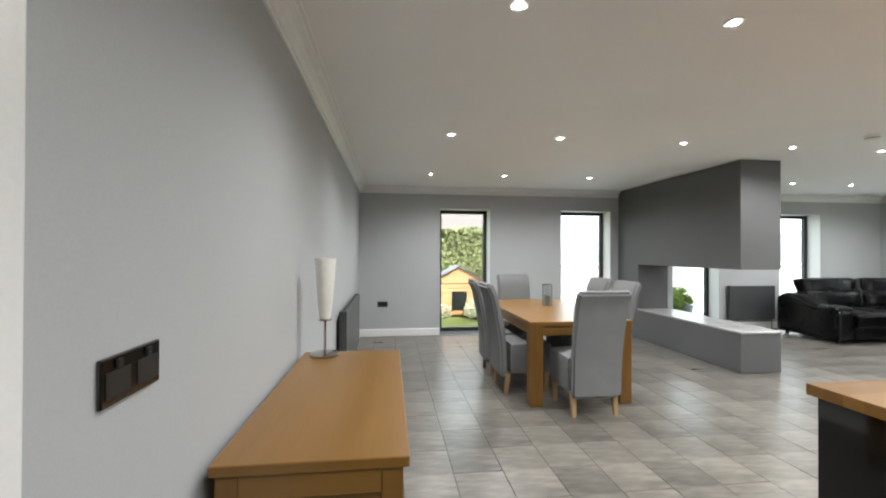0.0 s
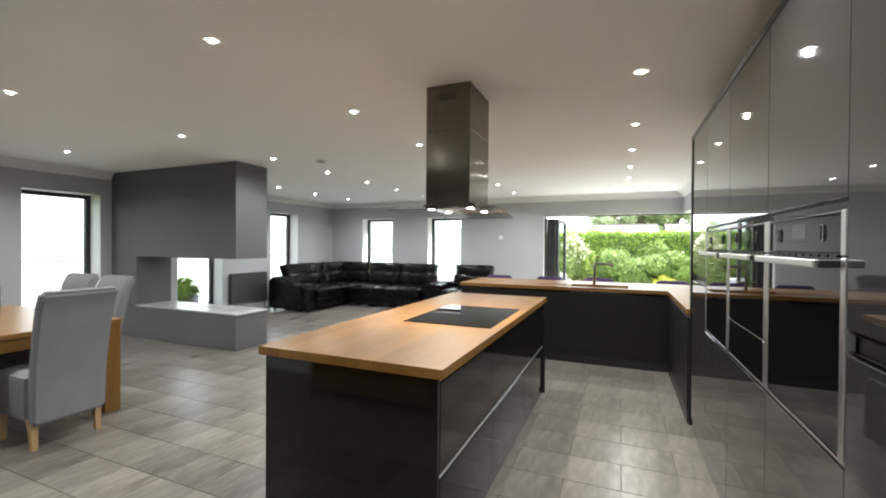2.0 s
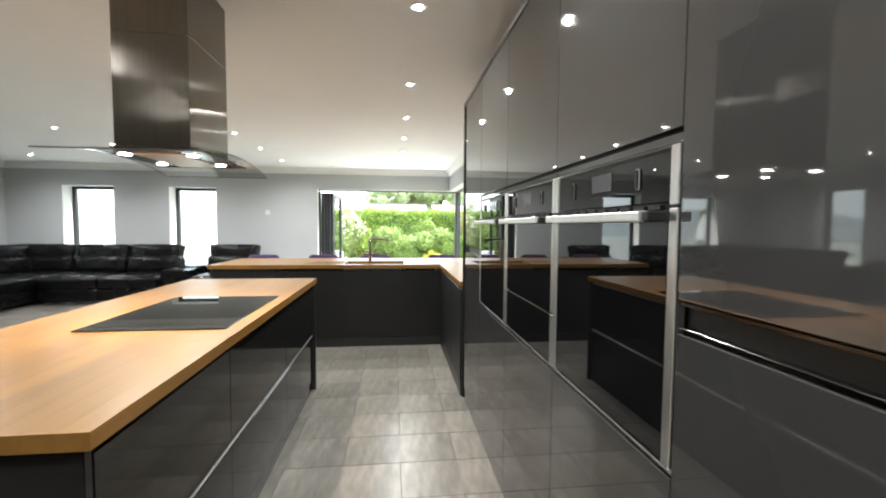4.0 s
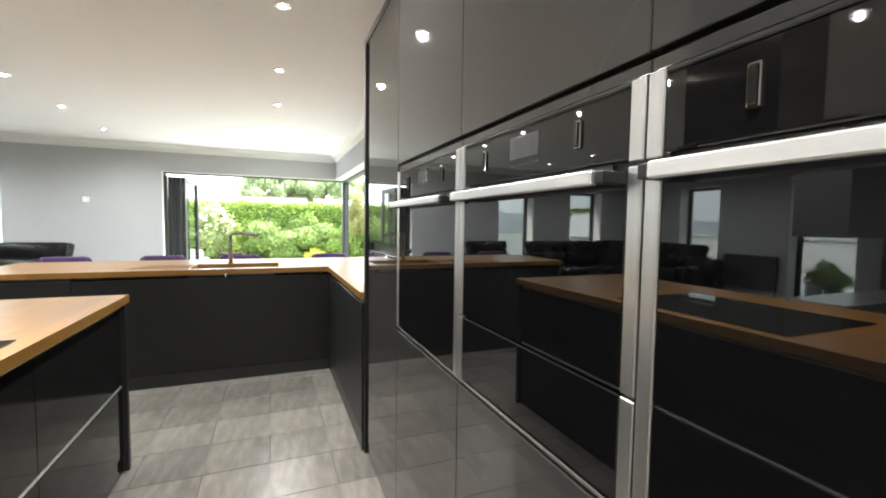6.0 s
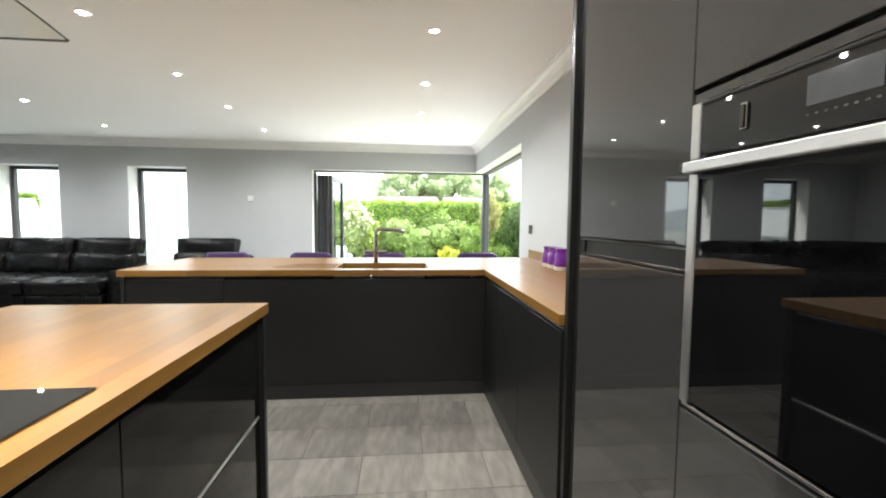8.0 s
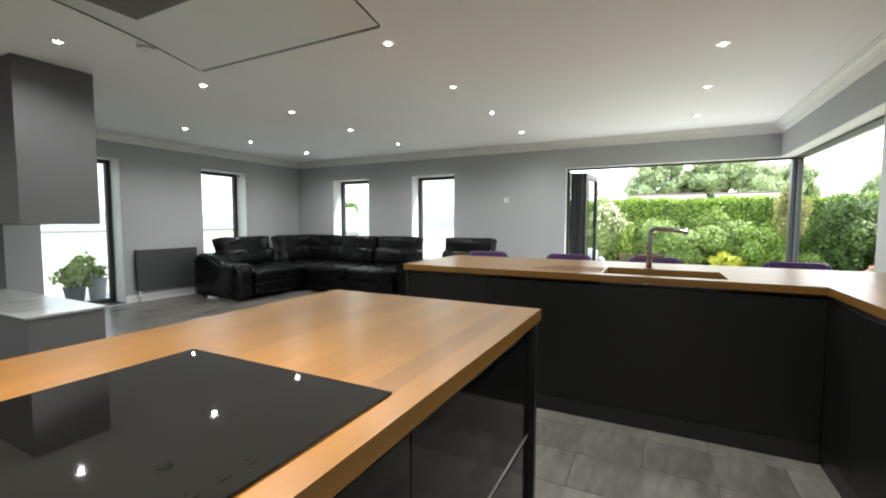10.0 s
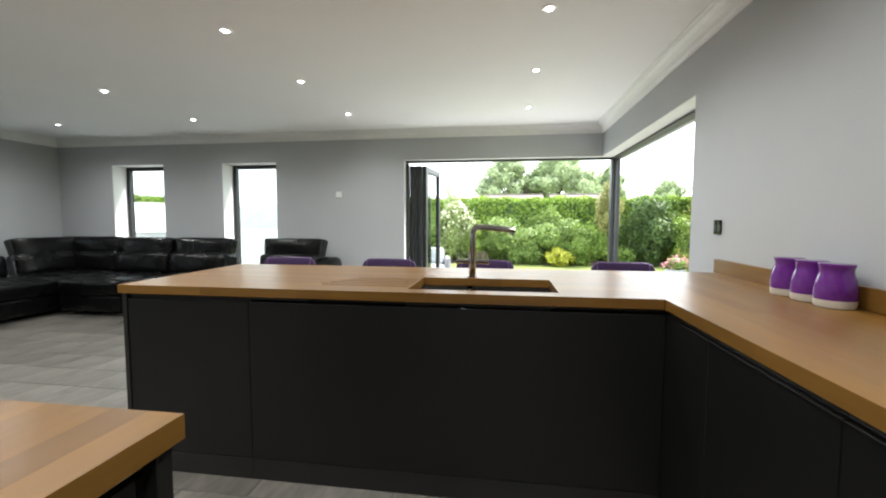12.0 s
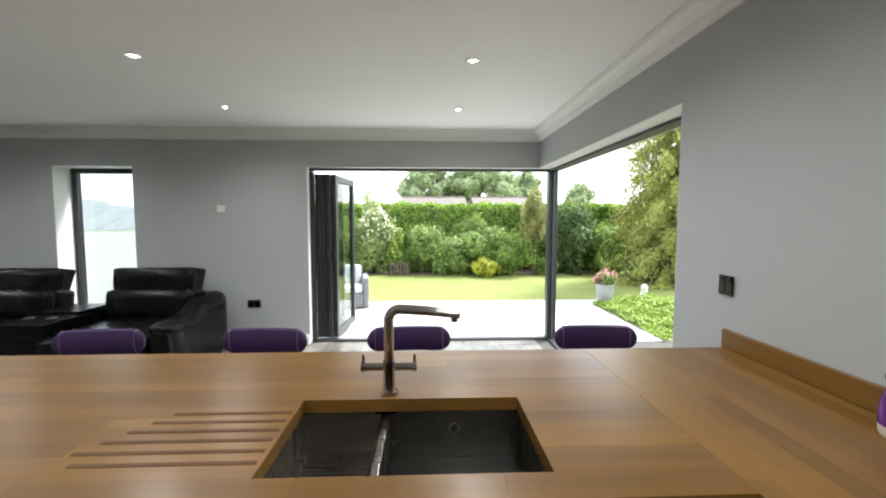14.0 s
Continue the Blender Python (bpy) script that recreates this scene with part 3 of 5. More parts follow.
def worktop(name, x0, x1, y0, y1, axis, label, seed, hole=None, width=0.062):
    """A block worktop of glued oak boards along an axis (0: x, 1: y), with a hole cut through where one is given."""
    rng = random.Random(seed)
    w = thing(name, pose(0, 0, 0), label, "worktop")
    a0, a1, c0, c1 = (x0, x1, y0, y1) if axis == 0 else (y0, y1, x0, x1)
    rows = max(1, round((c1 - c0) / width))
    edges = [c0 + (c1 - c0) * k / rows for k in range(rows + 1)]
    if hole:
        h = hole if axis == 0 else (hole[2], hole[3], hole[0], hole[1])
        edges = sorted({*(e for e in edges if min(abs(e - h[2]), abs(e - h[3])) > 0.03), h[2], h[3]})
    for p, q in zip(edges, edges[1:]):
        spans = [(a0, a1)]
        if hole and h[2] - 1e-4 < (p + q) / 2 < h[3] + 1e-4:
            spans = [(a0, h[0]), (h[1], a1)]
        for s0, s1 in spans:
            a = s0
            while a < s1 - 1e-4:
                b = a + rng.uniform(0.4, 0.85)
                if s1 - b < 0.28:
                    b = s1
                g = 0.00012
                r = (a + g, b - g, p + g, q - g) if axis == 0 else (p + g, q - g, a + g, b - g)
                part("board", cube(*r, WT - 0.04, WT), OAKX if axis == 0 else OAKY, w)
                a = b
    return w


worktop("island_worktop", IX0, IX1, IY0, IY1, 0, "oiled oak block worktop of the kitchen island", 3)
isl = thing("kitchen_island", pose(0, 0, 0), "glossy graphite kitchen island with handleless drawers", "kitchen island")
part("carcass", cube(IX0 + 0.05, IX1 - 0.05, IY0 + 0.06, IY1 - 0.04, 0.10, WT - 0.042), CARCASS, isl)
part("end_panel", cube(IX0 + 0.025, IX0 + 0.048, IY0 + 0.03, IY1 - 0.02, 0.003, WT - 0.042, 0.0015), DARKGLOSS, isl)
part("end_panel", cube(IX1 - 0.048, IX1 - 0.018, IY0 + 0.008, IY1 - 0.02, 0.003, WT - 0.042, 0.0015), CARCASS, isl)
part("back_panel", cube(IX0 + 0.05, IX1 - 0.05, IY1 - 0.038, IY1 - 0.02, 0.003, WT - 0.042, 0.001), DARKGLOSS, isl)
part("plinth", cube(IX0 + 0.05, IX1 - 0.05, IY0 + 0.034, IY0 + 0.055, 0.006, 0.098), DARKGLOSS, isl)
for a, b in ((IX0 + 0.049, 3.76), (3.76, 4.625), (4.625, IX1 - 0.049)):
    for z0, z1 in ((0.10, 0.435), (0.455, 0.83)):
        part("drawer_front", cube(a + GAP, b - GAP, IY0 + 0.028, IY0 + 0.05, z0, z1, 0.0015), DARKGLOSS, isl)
    for z in (0.442, 0.842):
        part("handle_rail", cube(a + GAP, b - GAP, IY0 + 0.0295, IY0 + 0.058, z - 0.004, z + 0.007, 0.001), PALESTEEL, isl, "brushed metal finger rail")

hob = thing("induction_hob", pose(4.214, 1.005, WT), "frameless black glass induction hob set in the worktop", "hob")
marks = bmesh.new()
for i in range(7):
    box(marks, -0.12 + i * 0.04, -0.106 + i * 0.04, -0.258, -0.2555, 0.0056, 0.0059)
    box(marks, -0.116 + i * 0.04, -0.11 + i * 0.04, -0.246, -0.2445, 0.0056, 0.0059)
part("touch_controls", marks, HOBMARK, hob, "faint printed touch controls")
part("glass_plate", cube(-0.399, 0.399, -0.29, 0.29, 0.0005, 0.0055, 0.002, 2), BLACKGLASS, hob)

# ---- cooker hood ----
HX, HY, HZ = 4.225, 1.065, 1.636
hood = thing("cooker_hood", pose(HX, HY, HZ), "brushed steel island cooker hood with an arched glass canopy", "cooker hood")
part("lower_chimney", cube(-0.2115, 0.2085, -0.142, 0.168, 0.027, 0.51, 0.001), STEEL, hood)
chim = part("upper_chimney", cube(-0.2112, 0.2082, -0.1417, 0.1677, 0.5102, H - HZ - 0.001, 0.001), STEEL, hood)
slots = bmesh.new()
for i in range(5):
    box(slots, -0.2124, -0.2113, -0.045, 0.075, 0.715 + i * 0.011, 0.721 + i * 0.011)
part("vent_grille", slots, BLACK, chim)
part("body", cube(-0.282, 0.282, -0.2125, 0.2125, 0.0, 0.006, 0.002), STEEL, hood)
part("body_top", cube(-0.225, 0.225, -0.18, 0.18, 0.0062, 0.0265, 0.004), STEEL, hood)
part("filter", cube(-0.21, 0.21, -0.10, 0.10, -0.005, -0.0005, 0.002), MESHY, hood, "fine metal grease filter")
gap = bmesh.new()
for q in ((-0.216, 0.216, -0.106, -0.1005), (-0.216, 0.216, 0.1005, 0.106), (-0.216, -0.2105, -0.1005, 0.1005), (0.2105, 0.216, -0.1005, 0.1005)):
    box(gap, *q, -0.0015, -0.0003)
part("filter_gap", gap, BLACK, hood)


def canopy_z(u):
    """Height of the arched glass across its width, u from 0 to 1."""
    return 0.024 - 0.05 * (2 * u - 1) ** 2


gl = bmesh.new()
grid_solid(gl, lambda u, v: Vector((-0.475 + 0.95 * u, -0.265 + 0.56 * v, canopy_z(u))), 20, 2, 0.006)
canopy = part("glass_canopy", gl, HOODGLASS, hood, "clear arched glass canopy")
canopy.visible_shadow = False
for y in (-0.2675, 0.2975):
    part("glass_edge", sweep(bmesh.new(), [(-0.475 + 0.95 * u / 20, y, canopy_z(u / 20) - 0.003) for u in range(21)], 0.002, 6), RADIATOR, canopy, "dark polished glass edge")
for x in (-0.4775, 0.4775):
    part("glass_edge", cube(x - 0.0015, x + 0.0015, -0.2645, 0.2945, canopy_z(0) - 0.005, canopy_z(0) - 0.001), RADIATOR, canopy, "dark polished glass edge")
LAMPS = [(x, y) for x in (-0.178, 0.125) for y in (-0.138, 0.145)]
for x, y in LAMPS:
    part("lamp", cyl(bmesh.new(), x, y, -0.004, -0.0005, 0.024, seg=20), GLOW, hood, "round glowing lamp")
    rim = part("lamp_bezel", lathe(bmesh.new(), [(0.025, -0.0005), (0.0255, -0.005), (0.030, -0.004), (0.031, -0.0005)], 20), CHROME, hood, smooth=True)
    rim.location = (x, y, 0)
hl = bpy.data.lights.new("hood_lamp", 'SPOT')
hl.energy, hl.spot_size, hl.spot_blend, hl.shadow_soft_size, hl.color = HOODW, radians(130), 0.8, 0.02, (1.0, 0.78, 0.48)
for x, y in LAMPS:
    lo = new("hood_lamp", hl)
    lo.location = (HX + x, HY + y, HZ - 0.012)

# ---- peninsula and the run along the south wall ----
PX0, PX1, PY1 = 6.645, 7.60, 1.965
SX0, SX1, SY0, SY1 = 6.735, 7.125, -0.075, 0.58
pen = worktop("peninsula_worktop", PX0, PX1, -0.4655, PY1, 1, "oiled oak block worktop with an undermount sink cut-out", 4, (SX0, SX1, SY0, SY1))
# drainer grooves beside the sink
gr = bmesh.new()
for i in range(6):
    x = SX0 + 0.06 + i * 0.05
    box(gr, x - 0.007, x + 0.007, SY1 + 0.012, SY1 + 0.46 - 0.03 * abs(i - 1), WT + 0.0004, WT + 0.0016, 0.0004)
part("drainer_groove", gr, oak("oak_groove", 1, (0.075, 0.032, 0.008), (0.12, 0.055, 0.016), rough=0.7), pen, "dark routed drainer grooves")
worktop("wall_worktop", 5.217, PX1, Y0 + 0.003, -0.4665, 0, "oiled oak block worktop along the wall", 5)
tagged(part("upstand", cube(5.217, 7.607, Y0 + 0.002, Y0 + 0.022, WT + 0.0008, WT + 0.08, 0.002), OAKX), "low oak upstand along the wall behind the worktop", "upstand")


def base_unit(x0, x1, y0, y1, face, label):
    """A floor cabinet; face: '-x' or '+y', the side that its door is on."""
    u = thing("base_cabinet", pose(0, 0, 0), label, "kitchen cabinet", "floor kitchen cabinets")
    top = 0.70 if (face == '-x' and y0 < SY1 + 0.03 and y1 > SY0 - 0.03) else WT - 0.042
    if face == '-x':
        part("carcass", cube(x0 + 0.022, x1, y0 + 0.001, y1 - 0.001, 0.105, top), CARCASS, u)
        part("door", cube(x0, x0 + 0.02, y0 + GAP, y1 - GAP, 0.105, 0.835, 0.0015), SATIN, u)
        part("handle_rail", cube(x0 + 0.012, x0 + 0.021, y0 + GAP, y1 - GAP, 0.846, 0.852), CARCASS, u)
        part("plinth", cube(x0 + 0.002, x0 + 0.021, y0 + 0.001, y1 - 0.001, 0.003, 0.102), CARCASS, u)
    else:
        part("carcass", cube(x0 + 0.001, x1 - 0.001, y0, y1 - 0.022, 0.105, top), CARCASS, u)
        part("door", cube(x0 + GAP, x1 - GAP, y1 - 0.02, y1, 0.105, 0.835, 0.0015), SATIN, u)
        part("handle_rail", cube(x0 + GAP, x1 - GAP, y1 - 0.021, y1 - 0.012, 0.84, 0.848), RAIL, u)
        part("plinth", cube(x0 + 0.001, x1 - 0.001, y1 - 0.021, y1 - 0.002, 0.003, 0.102), CARCASS, u)


FX = PX0 + 0.006
for a, b in ((-0.475, 1.30), (1.30, 1.92)):
    base_unit(FX, FX + 0.58, a, b, '-x', "glossy graphite handleless cabinet under the sink worktop")
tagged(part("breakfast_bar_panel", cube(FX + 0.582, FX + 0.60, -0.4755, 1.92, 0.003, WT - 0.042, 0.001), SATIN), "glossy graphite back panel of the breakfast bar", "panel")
tagged(part("peninsula_end_panel", cube(FX - 0.004, PX1 - 0.30, 1.9215, 1.945, 0.003, WT - 0.042, 0.0015), CARCASS), "dark graphite end panel of the peninsula", "panel")
for a, b in ((5.218, 5.78), (5.78, 6.302), (6.302, FX - 0.001)):
    base_unit(a, b, Y0 + 0.004, -0.4755, '+y', "glossy graphite handleless cabinet along the wall")

tagged(part("corner_filler", cube(FX + 0.0005, FX + 0.58, Y0 + 0.004, -0.4762, 0.003, WT - 0.0425), CARCASS), "dark corner filler between two runs of cabinets", "panel")

# ---- sink and tap ----
sink = thing("sink", pose(0, 0, 0), "undermounted stainless steel sink with one and a half bowls", "sink")


def bowl(x0, x1, y0, y1, depth):
    bm = bmesh.new()
    z1, z0 = WT - 0.042, WT - 0.042 - depth
    box(bm, x0, x1, y0, y1, z0, z1)
    bmesh.ops.delete(bm, geom=[f for f in bm.faces if f.calc_center_median().z > z1 - 1e-4], context='FACES_ONLY')
    edges = [e for e in bm.edges if len(e.link_faces) == 2]
    bmesh.ops.bevel(bm, geom=edges, offset=0.022, segments=4, affect='EDGES')
    b = part("bowl", bm, SINKSTEEL, sink, smooth=True)
    part("waste", cyl(bmesh.new(), (x0 + x1) / 2, (y0 + y1) / 2, z0 + 0.001, z0 + 0.004, 0.042, bevel=0.001), CHROME, b)
    return b


bowl(SX0 - 0.012, SX1 + 0.012, SY0 - 0.012, 0.318, 0.19)
bowl(SX0 - 0.012, SX1 + 0.012, 0.345, SY1 + 0.012, 0.14)
part("divider", cube(SX0 - 0.011, SX1 + 0.011, 0.3185, 0.3445, WT - 0.075, WT - 0.055, 0.006, 3), SINKSTEEL, sink)
ovf = bmesh.new()
cyl(ovf, 0.12, 0.80, SX1 + 0.006, SX1 + 0.011, 0.015, axis='x')
over = part("overflow", ovf, RAIL, sink)
hole = bmesh.new()
cyl(hole, 0.12, 0.80, SX1 + 0.0045, SX1 + 0.0058, 0.011, axis='x')
part("opening", hole, BLACK, over)

tap = thing("kitchen_tap", pose(7.175, 0.325, WT), "tall chrome swan-neck kitchen tap with two levers", "tap")
tb = bmesh.new()
cyl(tb, 0, 0, 0.0005, 0.008, 0.028, bevel=0.002)
cyl(tb, 0, 0, 0.008, 0.105, 0.0195)
part("body", tb, CHROME, tap, smooth=True)
arm = [(0, 0, 0.10), (0, 0, 0.20)] + bend((0, -0.035, 0.235), 0.035, 180, 90, (0, -1, 0), (0, 0, 1)) + [(0, -0.12, 0.264), (-0.003, -0.215, 0.255), (-0.003, -0.226, 0.2535)]
part("spout", sweep(bmesh.new(), arm, 0.016, 16), CHROME, tap, smooth=True)
nz = bmesh.new()
cyl(nz, -0.003, -0.208, 0.228, 0.252, 0.0125, bevel=0.002)
part("nozzle", nz, CHROME, tap, smooth=True)
xb = bmesh.new()
cyl(xb, 0, 0.085, -0.075, 0.075, 0.013, axis='y')
part("crossbar", xb, CHROME, tap, smooth=True)
for s in (-1, 1):
    lv = bmesh.new()
    cyl(lv, 0, 0.085, *sorted((s * 0.075, s * 0.088)), 0.016, axis='y')
    box(lv, -0.004, 0.004, *sorted((s * 0.077, s * 0.086)), 0.09, 0.125, 0.002)
    part("lever", lv, CHROME, tap)

# ---- dining table and chairs ----
table = thing("dining_table", pose(3.145, 4.735, 0), "solid oak dining table with square legs", "dining table")
TWX, TLY = 0.485, 0.885
part("tabletop", cube(-TWX, TWX, -TLY, TLY, 0.722, 0.76, 0.006, 2), OAKT, table)
for s in (-1, 1):
    part("apron", cube(*sorted((s * (TWX - 0.03), s * (TWX - 0.055))), -TLY + 0.1, TLY - 0.1, 0.63, 0.7215), OAKT, table)
    part("apron", cube(-TWX + 0.1, TWX - 0.1, *sorted((s * (TLY - 0.03), s * (TLY - 0.055))), 0.63, 0.7215), OAKTX, table)
    for q in (-1, 1):
        part("leg", cube(*sorted((s * (TWX - 0.005), s * (TWX - 0.122))), *sorted((q * (TLY - 0.005), q * (TLY - 0.122))), 0.001, 0.7215, 0.004), OAKZ, table)


def dining_chair():
    """A high-backed upholstered chair that faces +y."""
    ch = thing("dining_chair", pose(0, 0, 0), "high-backed dining chair in grey woven fabric on oak legs", "chair", "chairs round the dining table")
    seat = cushion(-0.225, 0.225, -0.17, 0.25, 0.20, 0.49, 0.025, 6)
    part("seat", puff(seat, 0.02, 2, 1), FABRIC, ch, smooth=True)
    bk = bmesh.new()

    def curve(u, v):
        x = (-0.225 + 0.45 * u) * (1 - 0.05 * (1 - v))
        y = -0.205 - 0.02 * v - 0.17 * max(0, v - 0.25) ** 1.5 - 0.03 * max(0, v - 0.88) / 0.12 + 0.012 * (2 * u - 1) ** 2
        return Vector((x, y, 0.17 + 0.915 * v))

    grid_solid(bk, curve, 8, 16, 0.07)
    edges = [e for e in bk.edges if len(e.link_faces) == 2 and e.calc_face_angle(0) > 1.0]
    bmesh.ops.bevel(bk, geom=edges, offset=0.022, segments=3, affect='EDGES', clamp_overlap=True)
    back = part("backrest", bk, FABRIC, ch, smooth=True)
    for sx in (-1, 1):
        for sy, y in ((1, 0.20), (-1, -0.19)):
            lg = cyl(bmesh.new(), 0, 0, 0.0, 0.205, 0.022, 0.033, seg=4)
            bmesh.ops.rotate(lg, verts=lg.verts[:], cent=(0, 0, 0), matrix=Matrix.Rotation(radians(45), 3, 'Z'))
            for v in lg.verts:
                v.co += Vector((sx * 0.185, y - (0.018 if sy < 0 and v.co.z < 0.1 else 0), 0.001))
            part("leg", lg, OAKPALE, ch)
    return ch


first = dining_chair()
first.matrix_world = pose(3.135, 3.81, 0, 0, 0, 0)
for x, y, a in ((2.75, 4.42, -90), (2.74, 4.98, -92), (3.60, 4.50, 90), (3.60, 5.07, 92), (3.13, 5.62, 180)):
    copy_thing(first, pose(x, y, 0, 0, 0, a))

vase = thing("lantern_vase", pose(3.25, 4.98, 0.7605), "pewter-framed glass cylinder lantern standing on the dining table", "lantern")
part("base", cyl(bmesh.new(), 0, 0, 0, 0.012, 0.062, bevel=0.002), PEWTER, vase, smooth=True)
part("sleeve", lathe(bmesh.new(), [(0.054, 0.0125), (0.054, 0.235), (0.051, 0.235), (0.051, 0.03)]), HOODGLASS, vase, "smoked clear glass sleeve", smooth=True)
part("top_ring", lathe(bmesh.new(), [(0.052, 0.2355), (0.060, 0.236), (0.060, 0.25), (0.052, 0.25), (0.052, 0.2355)]), PEWTER, vase, smooth=True)
for k in range(6):
    a = k * math.pi / 3
    part("upright", cyl(bmesh.new(), 0.0575 * math.cos(a), 0.0575 * math.sin(a), 0.012, 0.236, 0.0032, seg=8), PEWTER, vase)
part("candle", cyl(bmesh.new(), 0, 0, 0.0125, 0.12, 0.034, bevel=0.003), PEWTER, vase, "dark grey candle")

# ---- corner sofa ----
sofa = thing("corner_sofa", pose(0, 0, 0), "large black leather reclining corner sofa with adjustable headrests", "sofa")


def placed(name, bm, m, parent=None, mat=LEATHER):
    bmesh.ops.transform(bm, matrix=m, verts=bm.verts[:])
    return part(name, bm, mat, parent or sofa, smooth=True)


def tilt(bm, y, z, a):
    bmesh.ops.rotate(bm, verts=bm.verts[:], cent=(0, y, z), matrix=Matrix.Rotation(radians(a), 3, 'X'))
    return bm


def crease(bm, amount, seed):
    """Small uneven folds in leather."""
    for v in bm.verts:
        n = noise.noise_vector(v.co * 4 + Vector((seed * 3.1, seed, 0)))
        v.co += n * amount * 0.45
    return bm


def headrest(x0, x1, k):
    """A tall headrest that flares towards its top."""
    bm = puff(cushion(x0 + 0.012, x1 - 0.012, 0.735, 0.90, 0.64, 0.955, 0.035, 9), -0.035, 1, -1)
    c = (x0 + x1) / 2
    for v in bm.verts:
        s = (v.co.z - 0.64) / 0.315
        v.co.x = c + (v.co.x - c) * (0.965 + 0.055 * s)
        v.co.y -= 0.05 * s * (0.9 - v.co.y) / 0.165 - 0.05 * s
    return crease(tilt(bm, 0.8, 0.72, -11), 0.004, k)


def seat(m, w, k, ext):
    """A sofa seat w wide; its front lies ext before local y = 0, its back towards +y."""
    g = 0.004
    placed("seat_base", cushion(g, w - g, 0.06 - ext, 0.98, 0.05, 0.27, 0.02, 4), m)
    placed("front_panel", crease(cushion(g, w - g, -ext, 0.09 - ext, 0.06, 0.27, 0.03, 7), 0.004, k), m)
    placed("footrest", crease(cushion(g + 0.01, w - g - 0.01, -ext - 0.025, 0.06 - ext, 0.27, 0.37, 0.03, 7), 0.004, k + 1), m)
    placed("seat_cushion", crease(puff(cushion(g, w - g, -0.03 - ext, 0.74, 0.30, 0.455, 0.055, 9), 0.03, 2, 1), 0.006, k + 7), m)
    placed("backrest", crease(tilt(puff(cushion(g, w - g, 0.62, 0.92, 0.42, 0.735, 0.06, 9), -0.04, 1, -1), 0.8, 0.45, -9), 0.007, k + 3), m)
    placed("headrest", headrest(g + 0.004, w - g - 0.004, k + 5), m)


def arm(m, k, w, ext):
    """A side arm w wide that sweeps up towards its back."""
    def sweep_up(bm):
        for v in bm.verts:
            q = min(1.0, max(0.0, (v.co.y - 0.25) / 0.45))
            v.co.z += max(0.0, v.co.z - 0.3) / 0.3 * (0.13 * q * q * (3 - 2 * q) - 0.05)
        return bm
    placed("arm", crease(sweep_up(cushion(0, w, 0.02 - ext, 0.98, 0.04, 0.59, 0.07, 10)), 0.006, k), m)
    placed("arm_pad", crease(sweep_up(puff(cushion(-0.012, w + 0.012, -0.01 - ext, 0.9, 0.50, 0.615, 0.055, 10), 0.015, 2, 1)), 0.005, k + 2), m)
    placed("arm_front", crease(cushion(0.015, w - 0.015, -0.03 - ext, 0.05 - ext, 0.06, 0.50, 0.03, 6), 0.005, k + 4), m)
    for y in (0.1 - ext, 0.9):
        placed("foot", cyl(bmesh.new(), w / 2, y, 0.001, 0.045, 0.03, 0.035), m, mat=BLACK)


NX, NY, EX = 8.13, 5.86, 9.50
arm(pose(NX, NY, 0), 1, 0.30, 0.04)
seat(pose(NX + 0.305, NY, 0), 1.04, 2, 0.08)
# corner piece: a square seat with two backs
placed("corner_base", cushion(9.48, 10.50, 5.74, 6.84, 0.05, 0.27, 0.02, 4), Matrix())
placed("corner_seat", crease(puff(cushion(9.46, 10.35, 5.72, 6.70, 0.275, 0.455, 0.06, 9), 0.03, 2, 1), 0.006, 20), Matrix())
for m, w in ((pose(9.485, 5.90, 0, 0, 0, -10), 0.94), (pose(9.555, 6.66, 0, 0, 0, -82), 0.96)):
    placed("backrest", crease(tilt(puff(cushion(0, w, 0.64, 0.92, 0.42, 0.735, 0.06, 9), -0.03, 1, -1), 0.8, 0.45, -9), 0.007, 11), m)
    placed("headrest", headrest(0.004, w - 0.004, 12), m)
seat(pose(EX, 5.70, 0, 0, 0, -90), 0.88, 4, 0.10)
seat(pose(EX, 4.82, 0, 0, 0, -90), 0.90, 5, 0.10)
con = pose(EX, 3.915, 0, 0, 0, -90)
placed("console", cushion(0, 0.46, 0.0, 0.92, 0.05, 0.56, 0.03, 5), con)
placed("console_lid", cushion(0.03, 0.43, 0.42, 0.82, 0.56, 0.585, 0.01, 3), con)
for x in (0.13, 0.33):
    placed("cup_holder", lathe(bmesh.new(), [(0.042, 0.0), (0.046, 0.004), (0.04, 0.006), (0.036, 0.001)]), con @ pose(x, 0.24, 0.558), mat=CHROME)
seat(pose(EX, 3.445, 0, 0, 0, -90), 0.885, 6, 0.10)
arm(pose(EX, 2.555, 0, 0, 0, -90), 9, 0.20, 0.06)

# ---- sideboard, lamp ----
sb = thing("sideboard", pose(0.958, 1.373, 0), "low oak sideboard with panelled doors against the wall", "sideboard")
SW, SL, SH = 0.515, 1.245, 0.83
part("top", cube(0, SW, 0, SL, SH - 0.03, SH, 0.004, 2), OAKT, sb)
part("body", cube(0.025, SW - 0.035, 0.03, SL - 0.03, 0.08, SH - 0.0305), OAKT, sb)
for y0, y1 in ((0.012, 0.029), (SL - 0.029, SL - 0.012)):
    for x0, x1 in ((0.012, 0.07), (SW - 0.075, SW - 0.017)):
        part("stile", cube(x0, x1, y0, y1, 0.001, SH - 0.031, 0.002), OAKZ, sb)
    for z0, z1 in ((0.08, 0.15), (SH - 0.10, SH - 0.031)):
        part("end_rail", cube(0.0705, SW - 0.0755, y0, y1, z0, z1, 0.002), OAKTX, sb)
